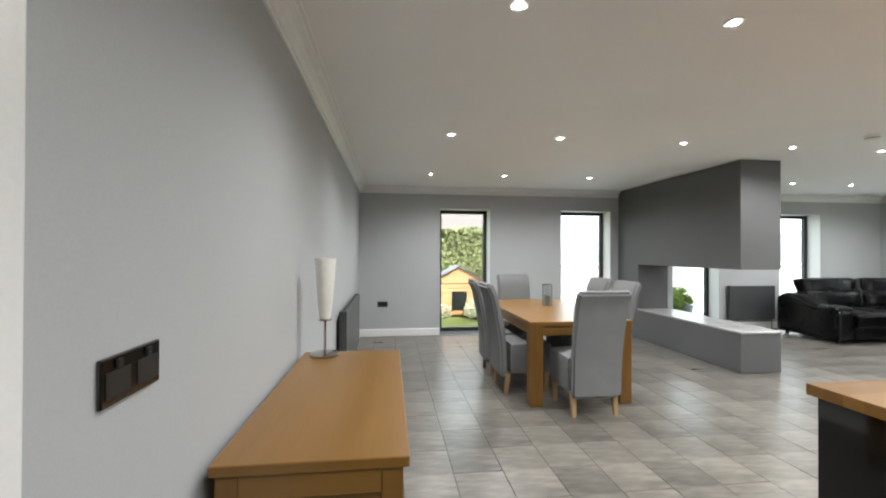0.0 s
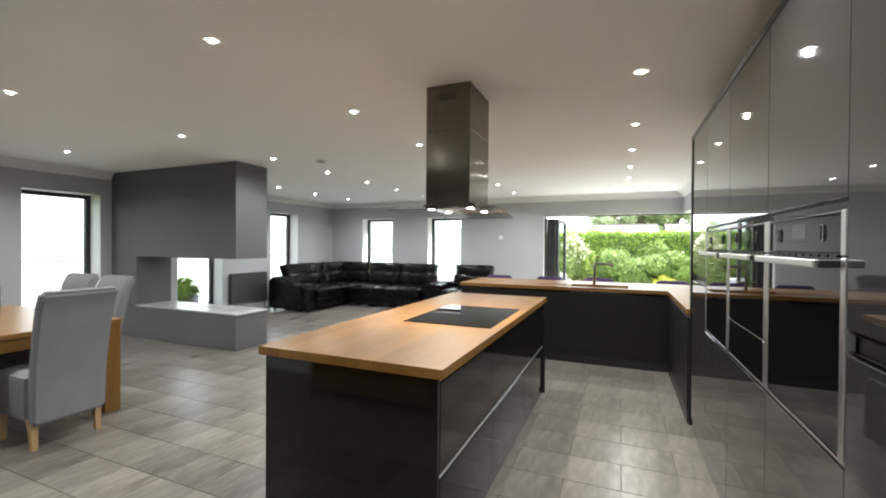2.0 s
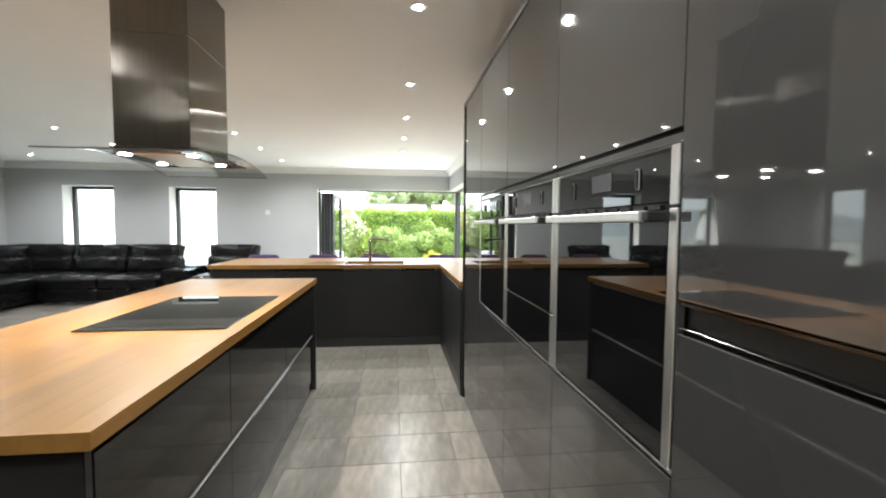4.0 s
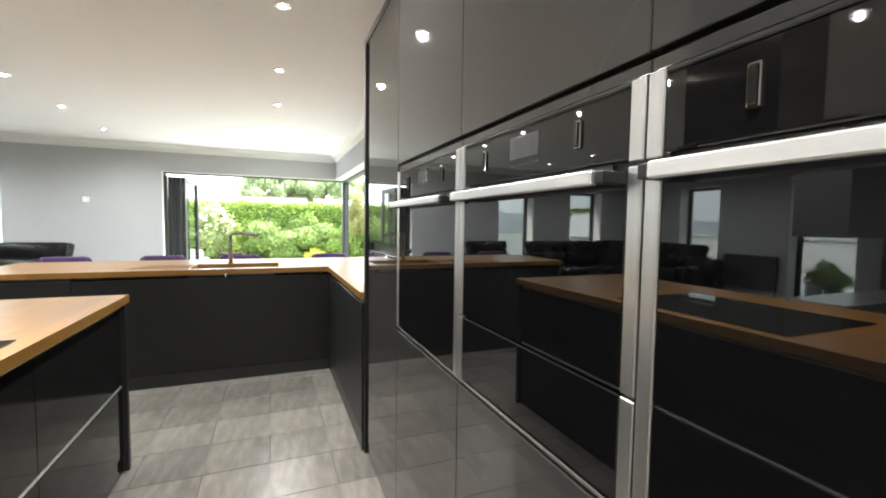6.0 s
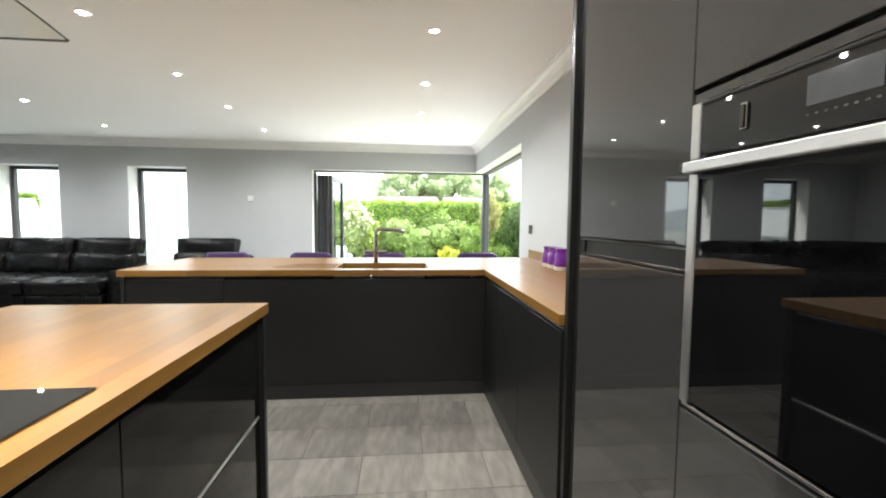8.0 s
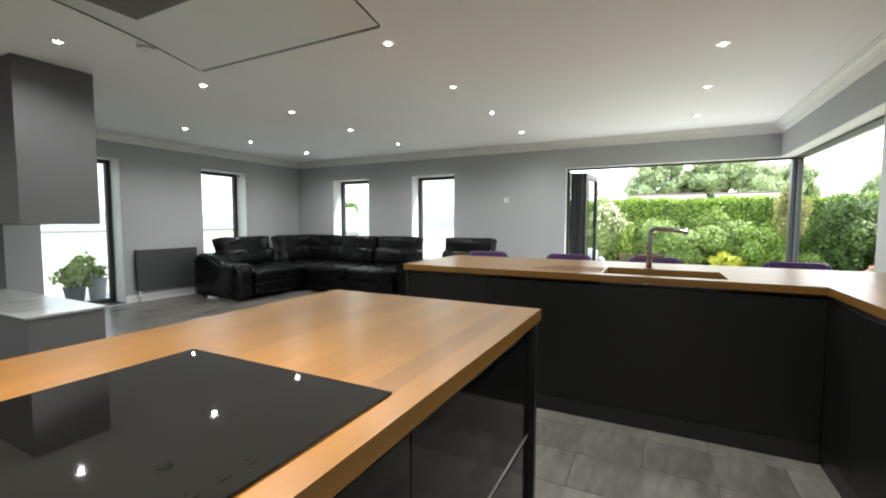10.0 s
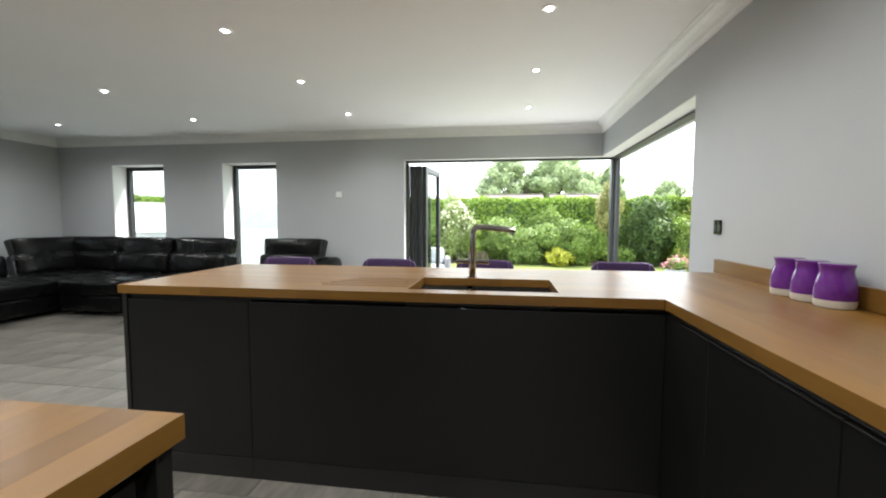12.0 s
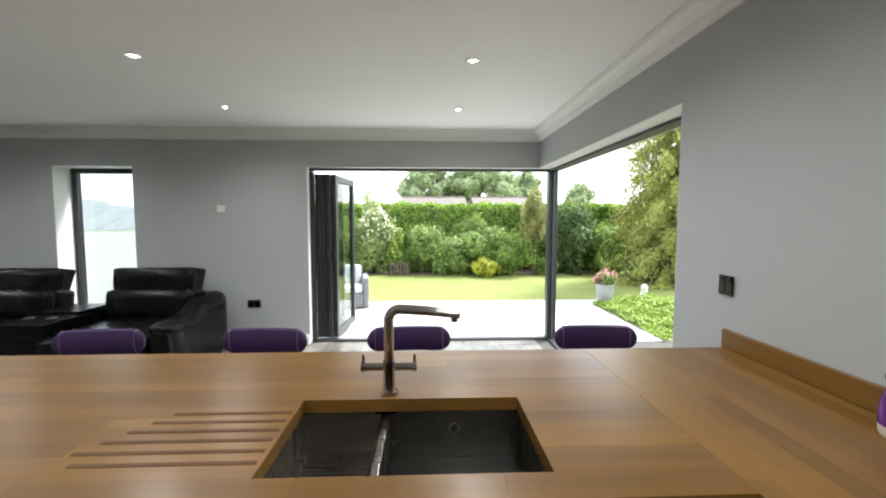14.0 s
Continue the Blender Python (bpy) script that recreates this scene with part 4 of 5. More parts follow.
for k in range(3):
    a = 0.035 + k * (SL - 0.07) / 3
    b = a + (SL - 0.07) / 3
    d = part("door", cube(SW - 0.0345, SW - 0.016, a + 0.002, b - 0.002, 0.10, SH - 0.05, 0.002), OAKZ, sb)
    kn = bmesh.new()
    cyl(kn, (a + b) / 2, SH - 0.12, SW - 0.016, SW + 0.004, 0.012, axis='x', bevel=0.003)
    part("knob", kn, CHROME, d)

tl = thing("table_lamp", pose(1.078, 2.52, 0.8305), "chrome table lamp with a tall frosted glass shade", "table lamp")
part("base", lathe(bmesh.new(), [(0.070, 0), (0.074, 0.003), (0.074, 0.012), (0.066, 0.019), (0.03, 0.022), (0.01, 0.026)]), CHROME, tl, smooth=True)
part("stem", cyl(bmesh.new(), 0, 0, 0.0215, 0.185, 0.007), CHROME, tl, smooth=True)
part("gallery", lathe(bmesh.new(), [(0.008, 0.182), (0.034, 0.188), (0.036, 0.194), (0.012, 0.197)]), CHROME, tl, smooth=True)
part("shade", lathe(bmesh.new(), [(0.026, 0.1975), (0.036, 0.26), (0.047, 0.38), (0.056, 0.515), (0.053, 0.515), (0.044, 0.38), (0.032, 0.26), (0.022, 0.2)]), LAMPGLASS, tl, "frosted white glass", smooth=True)

# ---- radiators, sockets, thermostat ----
def radiator(m, length, z0, z1):
    """A flat panel radiator; the wall is local y = 0, the room +y."""
    r = thing("radiator", m, "flat anthracite panel radiator on the wall", "radiator", "flat radiators")
    part("front_panel", cube(0, length, 0.075, 0.095, z0, z1, 0.006, 2), RADIATOR, r)
    part("back_panel", cube(0.01, length - 0.01, 0.03, 0.045, z0 + 0.01, z1 - 0.01, 0.004), RADIATOR, r)
    for a, b in ((0, 0.012), (length - 0.012, length)):
        part("side_cover", cube(a, b, 0.03, 0.0745, z0, z1, 0.003), RADIATOR, r)
    gr = bmesh.new()
    for i in range(int(length / 0.03) - 1):
        box(gr, 0.02 + i * 0.03, 0.034 + i * 0.03, 0.046, 0.0745, z1 - 0.006, z1 - 0.002)
    part("top_grille", gr, RADIATOR, r)
    for x in (0.12, length - 0.12):
        part("bracket", cube(x - 0.02, x + 0.02, 0.0005, 0.03, z0 + 0.1, z1 - 0.1), RADIATOR, r)
    for x in (0.04, length - 0.04):
        pv = bmesh.new()
        cyl(pv, x, 0.06, 0.002, z0 + 0.0, 0.0075)
        part("pipe", pv, CHROME, r, smooth=True)
    vb = bmesh.new()
    cyl(vb, length - 0.04, 0.06, z0 - 0.09, z0 - 0.02, 0.017, bevel=0.003)
    part("valve", vb, PLASTIC, r, smooth=True)


radiator(pose(8.365, Y1, 0, 0, 0, 180), 0.91, 0.19, 0.79)
radiator(pose(X0, 5.87, 0, 0, 0, -90), 1.69, 0.2, 0.83)


def socket(m, w, h, mat, face, label, switches):
    """A wall plate; the wall is local y = 0, the room +y."""
    s = thing("wall_socket", m, label, "socket")
    part("plate", cube(-w / 2, w / 2, 0.0006, 0.009, -h / 2, h / 2, 0.003, 2), mat, s)
    n = 2
    for k in range(n):
        cx = (-w / 4, w / 4)[k]
        part("insert", cube(cx - w * 0.19, cx + w * 0.19, 0.0092, 0.0105, -h * 0.33, h * 0.2), face, s)
        if switches:
            part("rocker", cube(cx - 0.008, cx + 0.008, 0.0092, 0.014, h * 0.24, h * 0.42, 0.001), face, s)
    return s


socket(pose(X0, 1.093, 1.154, 0, 0, -90), 0.182, 0.086, NICKEL, BLACK, "black nickel double socket on the wall above the sideboard", True)
socket(pose(1.30, Y1, 0.525, 0, 0, 180), 0.165, 0.09, BLACK, NICKEL, "black double socket low on the grey wall", True)
socket(pose(X1, 2.18, 0.487, 0, 0, 90), 0.15, 0.09, BLACK, NICKEL, "black double socket low on the grey wall beside the sofa", True)
socket(pose(7.615, Y0, 1.168, 0, 0, 0), 0.086, 0.086, NICKEL, BLACK, "black nickel switched socket above the worktop", True)
th = thing("thermostat", pose(X1, 2.51, 1.568, 0, 0, 90), "small white square thermostat on the wall", "thermostat")
part("case", cube(-0.042, 0.042, 0.0006, 0.022, -0.042, 0.042, 0.006, 3), PLASTIC, th)
part("dial", cube(-0.02, 0.02, 0.0222, 0.0235, -0.01, 0.018), TRIM, th)


# ---- storage jars ----
def jar(m, lab):
    j = thing("storage_jar", m, lab, "jar", "purple storage jars")
    part("foot", lathe(bmesh.new(), [(0.050, 0), (0.0545, 0.0015), (0.0575, 0.008), (0.0588, 0.028)]), STONEWARE, j, "bare cream stoneware foot", smooth=True)
    part("pot", lathe(bmesh.new(), [(0.0589, 0.0282), (0.0605, 0.040), (0.060, 0.065), (0.057, 0.085), (0.051, 0.105), (0.0475, 0.118), (0.0468, 0.126), (0.048, 0.136), (0.0505, 0.143), (0.051, 0.146)]), GLAZE, j, smooth=True)
    part("lid", lathe(bmesh.new(), [(0.051, 0.1462), (0.0512, 0.149), (0.048, 0.1515), (0.02, 0.152)]), GLAZE, j, "purple glazed lid", smooth=True)
    j.scale = (1.03, 1.03, 1.03)
    bars = bmesh.new()
    for i in range(5):
        a = radians(140 + i * 9)
        bmesh.ops.create_cube(bars, size=1, matrix=Matrix.Translation((0.0606 * math.cos(a), 0.0606 * math.sin(a), 0.054)) @ Matrix.Rotation(a, 4, 'Z') @ Matrix.Diagonal((0.0025, 0.005, 0.013, 1)))
    part("raised_letters", bars, GLAZE, j)


jar(pose(6.832, -1.008, WT + 0.0005), "purple glazed storage jar with a bare stoneware foot on the worktop")
jar(pose(6.708, -1.010, WT + 0.0005), "purple glazed storage jar with a bare stoneware foot on the worktop")
jar(pose(6.582, -1.009, WT + 0.0005), "purple glazed storage jar with a bare stoneware foot on the worktop")


# ---- bar stools ----
def bar_stool():
    """A low-backed stool; its back is on +x, it faces -x."""
    s = thing("bar_stool", pose(0, 0, 0), "purple velvet bar stool with a low rounded back", "bar stool", "bar stools at the breakfast bar")
    part("foot_plate", lathe(bmesh.new(), [(0.21, 0.001), (0.21, 0.008), (0.10, 0.018), (0.03, 0.024)]), CHROME, s, smooth=True)
    part("column", cyl(bmesh.new(), 0, 0, 0.024, 0.60, 0.028), CHROME, s, smooth=True)
    part("foot_ring", sweep(bmesh.new(), [(0.02 + 0.15 * math.cos(2 * math.pi * i / 24), 0.15 * math.sin(2 * math.pi * i / 24), 0.27) for i in range(25)], 0.01, 10), CHROME, s, smooth=True)
    part("seat", puff(cushion(-0.2, 0.2, -0.205, 0.205, 0.60, 0.69, 0.04, 7), 0.015, 2, 1), PURPLE, s, smooth=True)
    bk = bmesh.new()
    n, ring, half, rad, deep = 28, 14, 0.205, 0.062, 0.026
    rows = []
    for i in range(n + 1):
        y = -half + 2 * half * (1 - math.cos(math.pi * i / n)) / 2
        e = max(0.0, abs(y) - (half - rad))
        h = max(0.002, math.sqrt(max(0.0, rad * rad - e * e)))
        x = 0.225 - 0.55 * y * y
        rows.append([bk.verts.new((x + deep * (h / rad) ** 0.5 * math.cos(a) * abs(math.cos(a)) ** -0.4 if abs(math.cos(a)) > 1e-3 else x, y,
                                   0.862 + h * math.sin(a) * (1 - 0.10 * math.cos(a) ** 2))) for a in (2 * math.pi * (k + 0.5) / ring for k in range(ring))])
    for p, q in zip(rows, rows[1:]):
        for k in range(ring):
            bk.faces.new((p[k], p[(k + 1) % ring], q[(k + 1) % ring], q[k]))
    bk.faces.new(rows[0][::-1])
    bk.faces.new(rows[-1])
    b = part("backrest", bk, PURPLE, s, smooth=True)
    for y in (-0.165, 0.165):
        x = 0.225 - 0.55 * y * y
        part("piping", sweep(bmesh.new(), [(x + 0.0275 * math.cos(a), y, 0.862 + 0.0585 * math.sin(a)) for a in (2 * math.pi * k / 20 for k in range(21))], 0.003, 6), PIPING, b, "pale seam piping", smooth=True)
    for y in (-0.11, 0.11):
        part("back_support", sweep(bmesh.new(), [(0.15, y, 0.61), (0.20, y, 0.64), (0.215, y, 0.74), (0.222, y, 0.84)], 0.011, 10), CHROME, s, smooth=True)
    return s


st = bar_stool()
st.matrix_world = pose(7.70, 1.76, 0, 0, 0, 4)
for x, y, a in ((7.69, 1.0, -3), (7.70, 0.285, 2), (7.69, -0.63, -2)):
    copy_thing(st, pose(x, y, 0, 0, 0, a))

# ---- garden ----
LAWN = material("lawn", (0.115, 0.145, 0.028), (0.185, 0.21, 0.05), 0.95, scale=1.2, fine=70, bump=0.6)
PAVING = material("pale_paving", (0.42, 0.415, 0.415), (0.50, 0.495, 0.495), 0.7, scale=3, fine=60, bump=0.15, per_object=0.2)
SOIL = material("soil", (0.05, 0.035, 0.025), (0.09, 0.065, 0.045), 1.0, scale=8, fine=60, bump=0.6)
BARK = material("bark", (0.07, 0.05, 0.035), (0.13, 0.10, 0.075), 0.95, scale=6, fine=50, bump=0.8, stretch=(3, 3, 0.6))
ROOFTILE = material("clay_roof", (0.10, 0.085, 0.08), (0.15, 0.125, 0.115), 0.85, scale=2, fine=30, bump=0.5, stretch=(1, 1, 6))
BRICK = material("house_brick", (0.33, 0.20, 0.15), (0.42, 0.27, 0.20), 0.9, scale=4, fine=40, bump=0.4)
RENDERED = material("white_render", (0.56, 0.56, 0.55), (0.66, 0.66, 0.65), 0.85, scale=2, fine=80, bump=0.3)
PINE = material("orange_timber", (0.44, 0.22, 0.10), (0.60, 0.34, 0.17), 0.7, scale=2, fine=24, bump=0.3, stretch=(1, 10, 10))
TERRACOTTA = material("grey_pot", (0.30, 0.30, 0.31), (0.40, 0.40, 0.41), 0.7, scale=6, fine=60, bump=0.2)
RATTAN = material("grey_rattan", (0.14, 0.14, 0.15), (0.24, 0.24, 0.25), 0.8, scale=40, fine=160, bump=0.7)
PALECLOTH = material("pale_cushion", (0.50, 0.52, 0.55), (0.60, 0.62, 0.64), 0.9, scale=8, fine=200, bump=0.3)


def foliage(name, a, b):
    """Leaves that differ one from another, and let some light through."""
    m = bpy.data.materials.new(name)
    m.use_nodes = True
    t = m.node_tree
    p = t.nodes["Principled BSDF"]
    p.inputs["Roughness"].default_value = 0.55
    g, n, tc, ad, r = (t.nodes.new("ShaderNode" + k) for k in ("NewGeometry", "TexNoise", "TexCoord", "Math", "ValToRGB"))
    n.inputs["Scale"].default_value = 2.5
    t.links.new(tc.outputs["Object"], n.inputs["Vector"])
    ad.operation = 'MULTIPLY_ADD'
    ad.inputs[1].default_value = 0.5
    t.links.new(g.outputs["Random Per Island"], ad.inputs[0])
    h = t.nodes.new("ShaderNodeMath")
    h.operation = 'MULTIPLY'
    h.inputs[1].default_value = 0.5
    t.links.new(n.outputs["Fac"], h.inputs[0])
    t.links.new(h.outputs[0], ad.inputs[2])
    r.color_ramp.elements[0].position, r.color_ramp.elements[1].position = 0.2, 0.8
    r.color_ramp.elements[0].color, r.color_ramp.elements[1].color = (*a, 1), (*b, 1)
    t.links.new(ad.outputs[0], r.inputs[0])
    t.links.new(r.outputs[0], p.inputs["Base Color"])
    tl2, mx = t.nodes.new("ShaderNodeBsdfTranslucent"), t.nodes.new("ShaderNodeMixShader")
    t.links.new(r.outputs[0], tl2.inputs[0])
    mx.inputs[0].default_value = 0.35
    t.links.new(p.outputs[0], mx.inputs[1])
    t.links.new(tl2.outputs[0], mx.inputs[2])
    t.links.new(mx.outputs[0], t.nodes["Material Output"].inputs[0])
    return m


HEDGE = foliage("hedge_leaf", (0.10, 0.19, 0.025), (0.33, 0.46, 0.075))
GREEN = foliage("shrub_leaf", (0.085, 0.16, 0.028), (0.29, 0.40, 0.08))
GREYGREEN = foliage("grey_green_leaf", (0.09, 0.16, 0.035), (0.30, 0.40, 0.11))
# a dark shrub's leaves, and the shaded inside of the green hedges
DARKLEAF_SHADE = foliage("dark_leaf_and_hedge_shade", (0.04, 0.085, 0.025), (0.14, 0.21, 0.06))
YELLOW = foliage("golden_leaf", (0.30, 0.33, 0.03), (0.56, 0.56, 0.08))
LIME = foliage("lime_leaf", (0.17, 0.26, 0.035), (0.34, 0.44, 0.09))
MUTED = foliage("muted_hedge_leaf", (0.19, 0.21, 0.085), (0.29, 0.29, 0.14))
COPPER = foliage("copper_leaf", (0.22, 0.23, 0.075), (0.38, 0.37, 0.15))
# far trees only: leaf green paled to carry the haze of distance
TREE = foliage("hazed_tree_leaf", (0.22, 0.29, 0.15), (0.43, 0.51, 0.28))
CONIFER = foliage("conifer_leaf", (0.17, 0.20, 0.035), (0.50, 0.50, 0.14))
PINK = foliage("pink_petal", (0.55, 0.18, 0.20), (0.80, 0.50, 0.48))
CREAM = foliage("cream_petal", (0.65, 0.62, 0.45), (0.80, 0.78, 0.66))


def leaves(name, points, normals, size, mat, parent=None, long=1.7, label=""):
    """One mesh of many small leaves at the points, roughly facing their normals."""
    rng = np.random.default_rng(len(points) + int(1000 * size))
    n = len(points)
    nm = normals + rng.normal(0, 0.55, (n, 3))
    nm /= np.linalg.norm(nm, axis=1)[:, None] + 1e-9
    a = np.cross(nm, rng.normal(0, 1, (n, 3)))
    a /= np.linalg.norm(a, axis=1)[:, None] + 1e-9
    b = np.cross(nm, a)
    s = size * rng.uniform(0.6, 1.3, (n, 1))
    q = np.stack([points - a * s * long / 2, points + b * s / 2 + nm * s * 0.12, points + a * s * long / 2, points - b * s / 2 + nm * s * 0.12], axis=1)
    me = bpy.data.meshes.new(name)
    me.from_pydata(q.reshape(-1, 3).tolist(), [], np.arange(4 * n).reshape(-1, 4).tolist())
    me.materials.append(mat)
    ob = new(name, me)
    ob.parent = parent
    if label:
        ob["label"] = label
    return ob


def blob(rng, n, centre, radii, lobes=9, rough=0.28):
    """Points through the shell of an uneven, lobed crown."""
    d = rng.normal(0, 1, (n, 3))
    d /= np.linalg.norm(d, axis=1)[:, None]
    c = rng.normal(0, 1, (lobes, 3))
    c /= np.linalg.norm(c, axis=1)[:, None]
    w = np.max(np.exp((d @ c.T - 1) * 6), axis=1)
    r = (1 - rough + rough * 1.6 * w) * rng.uniform(0.45, 1.0, n) ** 0.5
    return np.array(centre) + d * r[:, None] * np.array(radii), d


def shrub(name, x, y, w, h, mat, n, size, label, seed, category="shrub"):
    rng = np.random.default_rng(seed)
    s = thing(name, pose(x, y, GZ), label, category)
    p, d = blob(rng, n, (0, 0, h * 0.48), (w * 0.58, w * 0.58, h * 0.56), 16, 0.6)
    p[:, 2] = np.maximum(p[:, 2], 0.02)
    leaves("leaves", p, d, size, mat, s)
    st = bmesh.new()
    for k in range(6):
        a = 2 * math.pi * k / 6 + seed
        sweep(st, [(0.03 * math.cos(a), 0.03 * math.sin(a), -0.02), (w * 0.12 * math.cos(a), w * 0.12 * math.sin(a), h * 0.4), (w * 0.28 * math.cos(a), w * 0.28 * math.sin(a), h * 0.75)], 0.012, 6)
    part("stems", st, BARK, s)
    return s


GZ = -0.07
tagged(part("ground", cube(-400, 600, -500, 500, -0.6, GZ), LAWN), "mown lawn reaching to the hedges", "lawn", kind="structure")
# the house stands on a slab a step above the lawn
patio = tagged(part("pavement", cube(X1 + 0.11, 13.45, -9, 9.0, GZ - 0.02, -0.052), GROUT), "pale grey paved terrace outside the open doors", "terrace", kind="structure")
tagged(part("pavement", cube(X0 - T, X1 + 0.11, -4.2, Y0 - 0.152, GZ - 0.02, -0.052), GROUT), "pale grey paved terrace beside the house", "terrace", kind="structure")
# added pale strip that throws daylight up to the ceiling
tagged(part("pavement", cube(4.6, X1 + 0.11, Y1 + T + 0.002, 11.55, GZ - 0.02, -0.045, 0.004), PAVING), "pale paving added outside the living-room windows to bounce daylight indoors", "path", kind="structure")
slab = None
for i in range(5):
    for j in range(14):
        x, y = X1 + 0.13 + 0.265 + i * 0.53, -4.4 + j * 0.95
        if slab is None:
            slab = part("slab", cube(-0.262, 0.262, -0.472, 0.472, -0.003, 0.012, 0.004), PAVING, patio)
            s = slab
        else:
            s = part("slab", None, None, patio, mesh=slab.data)
        s.location = (x, y, -0.05)


def hedge(name, x0, x1, y0, y1, h, n, mat, label, size=0.055):
    rng = np.random.default_rng(n)
    hd = thing(name, pose((x0 + x1) / 2, (y0 + y1) / 2, GZ), label, "hedge")
    lx, ly = (x1 - x0) / 2, (y1 - y0) / 2
    # green hedges: shade between the leaves is put into the core's dark colour
    part("core", cube(-lx + 0.12, lx - 0.12, -ly + 0.12, ly - 0.12, 0, h - 0.12, 0.05), mat if mat is MUTED else DARKLEAF_SHADE, hd)
    areas = np.array([2 * ly * h, 2 * ly * h, 2 * lx * h, 2 * lx * h, 4 * lx * ly])
    pick = rng.choice(5, n, p=areas / areas.sum())
    u, v = rng.uniform(-1, 1, n), rng.uniform(0, 1, n)
    p, d = np.zeros((n, 3)), np.zeros((n, 3))
    for k, (ax, sg) in enumerate(((0, -1), (0, 1), (1, -1), (1, 1))):
        q = pick == k
        p[q, ax], p[q, 1 - ax], p[q, 2] = sg * (lx, ly)[ax], u[q] * (ly, lx)[ax], v[q] * h
        d[q, ax] = sg
    q = pick == 4
    p[q, 0], p[q, 1], p[q, 2], d[q, 2] = u[q] * lx, (2 * v[q] - 1) * ly, h, 1
    wob = np.sin(p[:, 0] * 3.1 + p[:, 1] * 2.3) * 0.05 + np.sin(p[:, 1] * 7.7 + p[:, 2] * 5) * 0.035
    p += d * (wob - rng.exponential(0.06, n))[:, None]
    leaves("leaves", p, d, size, mat, hd)
    return hd


hedge("hedge", 18.3, 19.4, -11.0, 5.2, 1.97, 60000, HEDGE, "tall clipped green hedge at the end of the lawn")
hedge("hedge", 8.0, 18.3, -11.0, -10.0, 1.97, 16000, HEDGE, "tall clipped green hedge beside the lawn", 0.07)
hedge("hedge", -2.5, 4.6, 12.2, 13.0, 2.08, 26000, MUTED, "clipped tan-green hedge outside the dining windows", 0.085)
tagged(part("bed_soil", cube(17.3, 18.4, -9.0, 4.5, GZ - 0.02, GZ + 0.03, 0.02), SOIL), "dark soil bed along the hedge", "flower bed", kind="structure")

SH = [(17.7, 0.35, 1.15, 1.25, GREYGREEN, 5200, 0.055), (17.6, -0.45, 1.1, 1.05, GREYGREEN, 4200, 0.05), (17.7, -1.15, 1.3, 1.45, GREYGREEN, 6200, 0.055),
      (17.5, -2.1, 1.05, 1.05, GREEN, 4800, 0.05), (17.55, -1.75, 0.8, 0.8, GREEN, 3000, 0.045), (17.7, -3.9, 1.15, 1.75, DARKLEAF_SHADE, 6000, 0.06),
      (17.4, -3.1, 0.6, 0.5, GREEN, 1800, 0.04), (16.6, -5.3, 1.3, 0.8, GREYGREEN, 4200, 0.05), (17.3, -5.0, 1.2, 1.3, GREEN, 5200, 0.055), (17.9, 2.6, 1.3, 1.4, GREEN, 5200, 0.055)]
for k, (x, y, w, h, m, n, s) in enumerate(SH):
    shrub("shrub", x, y, w, h, m, n, s, "leafy dark green shrub before the hedge" if m in (GREEN, DARKLEAF_SHADE) else "soft grey-green leafy shrub before the hedge", 40 + k)
shrub("golden_shrub", 17.0, -1.35, 0.6, 0.45, YELLOW, 2600, 0.045, "low bright golden-yellow shrub in the bed", 71)

# climbing rose
ROSELEAF = foliage("rose_leaf", (0.17, 0.24, 0.07), (0.36, 0.43, 0.18))
rose = shrub("climbing_rose", 17.75, 1.65, 0.95, 2.05, ROSELEAF, 5200, 0.05, "tall climbing rose with cream flowers by the hedge", 77)
p, d = blob(np.random.default_rng(5), 480, (0, 0, 1.25), (0.62, 0.62, 0.95))
tagged(leaves("blossom", p, d, 0.065, CREAM, rose, 1.0, "cream flowers"), kind="stuff")

fence = thing("bed_fence", pose(17.2, 0.95, GZ), "low weathered timber slat fence in the flower bed", "fence")
for k in range(6):
    part("slat", cube(-0.012, 0.012, -0.25 + k * 0.09, -0.20 + k * 0.09, 0.0, 0.36, 0.003), BARK, fence)
for z in (0.1, 0.28):
    part("rail", cube(0.0125, 0.03, -0.28, 0.30, z, z + 0.04, 0.003), BARK, fence)


def tree(name, x, y, h, spread, mat, n, size, label, seed, base=0.28, trunk=0.16):
    """A tapered trunk with limbs, and a crown of leaf clumps."""
    rng = np.random.default_rng(seed)
    t = thing(name, pose(x, y, GZ), label, "tree")
    tr = bmesh.new()
    cyl(tr, 0, 0, -0.05, h * 0.62, trunk, trunk * 0.45, seg=12)
    part("trunk", tr, BARK, t, smooth=True)
    lb = bmesh.new()
    pts, nrm = [], []
    clumps = 44
    for k in range(clumps):
        a = rng.uniform(0, 2 * math.pi)
        z = h * (base + (1 - base) * (k + 0.5) / clumps)
        s = (z / h - base) / (1 - base)
        r = spread * math.sin(math.pi * min(0.95, 0.18 + 0.78 * s)) * rng.uniform(0.35, 0.95)
        c = Vector((r * math.cos(a), r * math.sin(a), z))
        if k % 2 == 0:
            sweep(lb, [(0, 0, min(z, h * 0.6) * 0.7), tuple(c * 0.55 + Vector((0, 0, z * 0.3))), tuple(c)], trunk * 0.16, 6)
        p, d = blob(rng, n // clumps, c, (spread * 0.26, spread * 0.26, h * 0.13), 7, 0.45)
        pts.append(p)
        nrm.append(d)
    part("limbs", lb, BARK, t, smooth=True)
    leaves("crown", np.concatenate(pts), np.concatenate(nrm), size, mat, t)
    return t


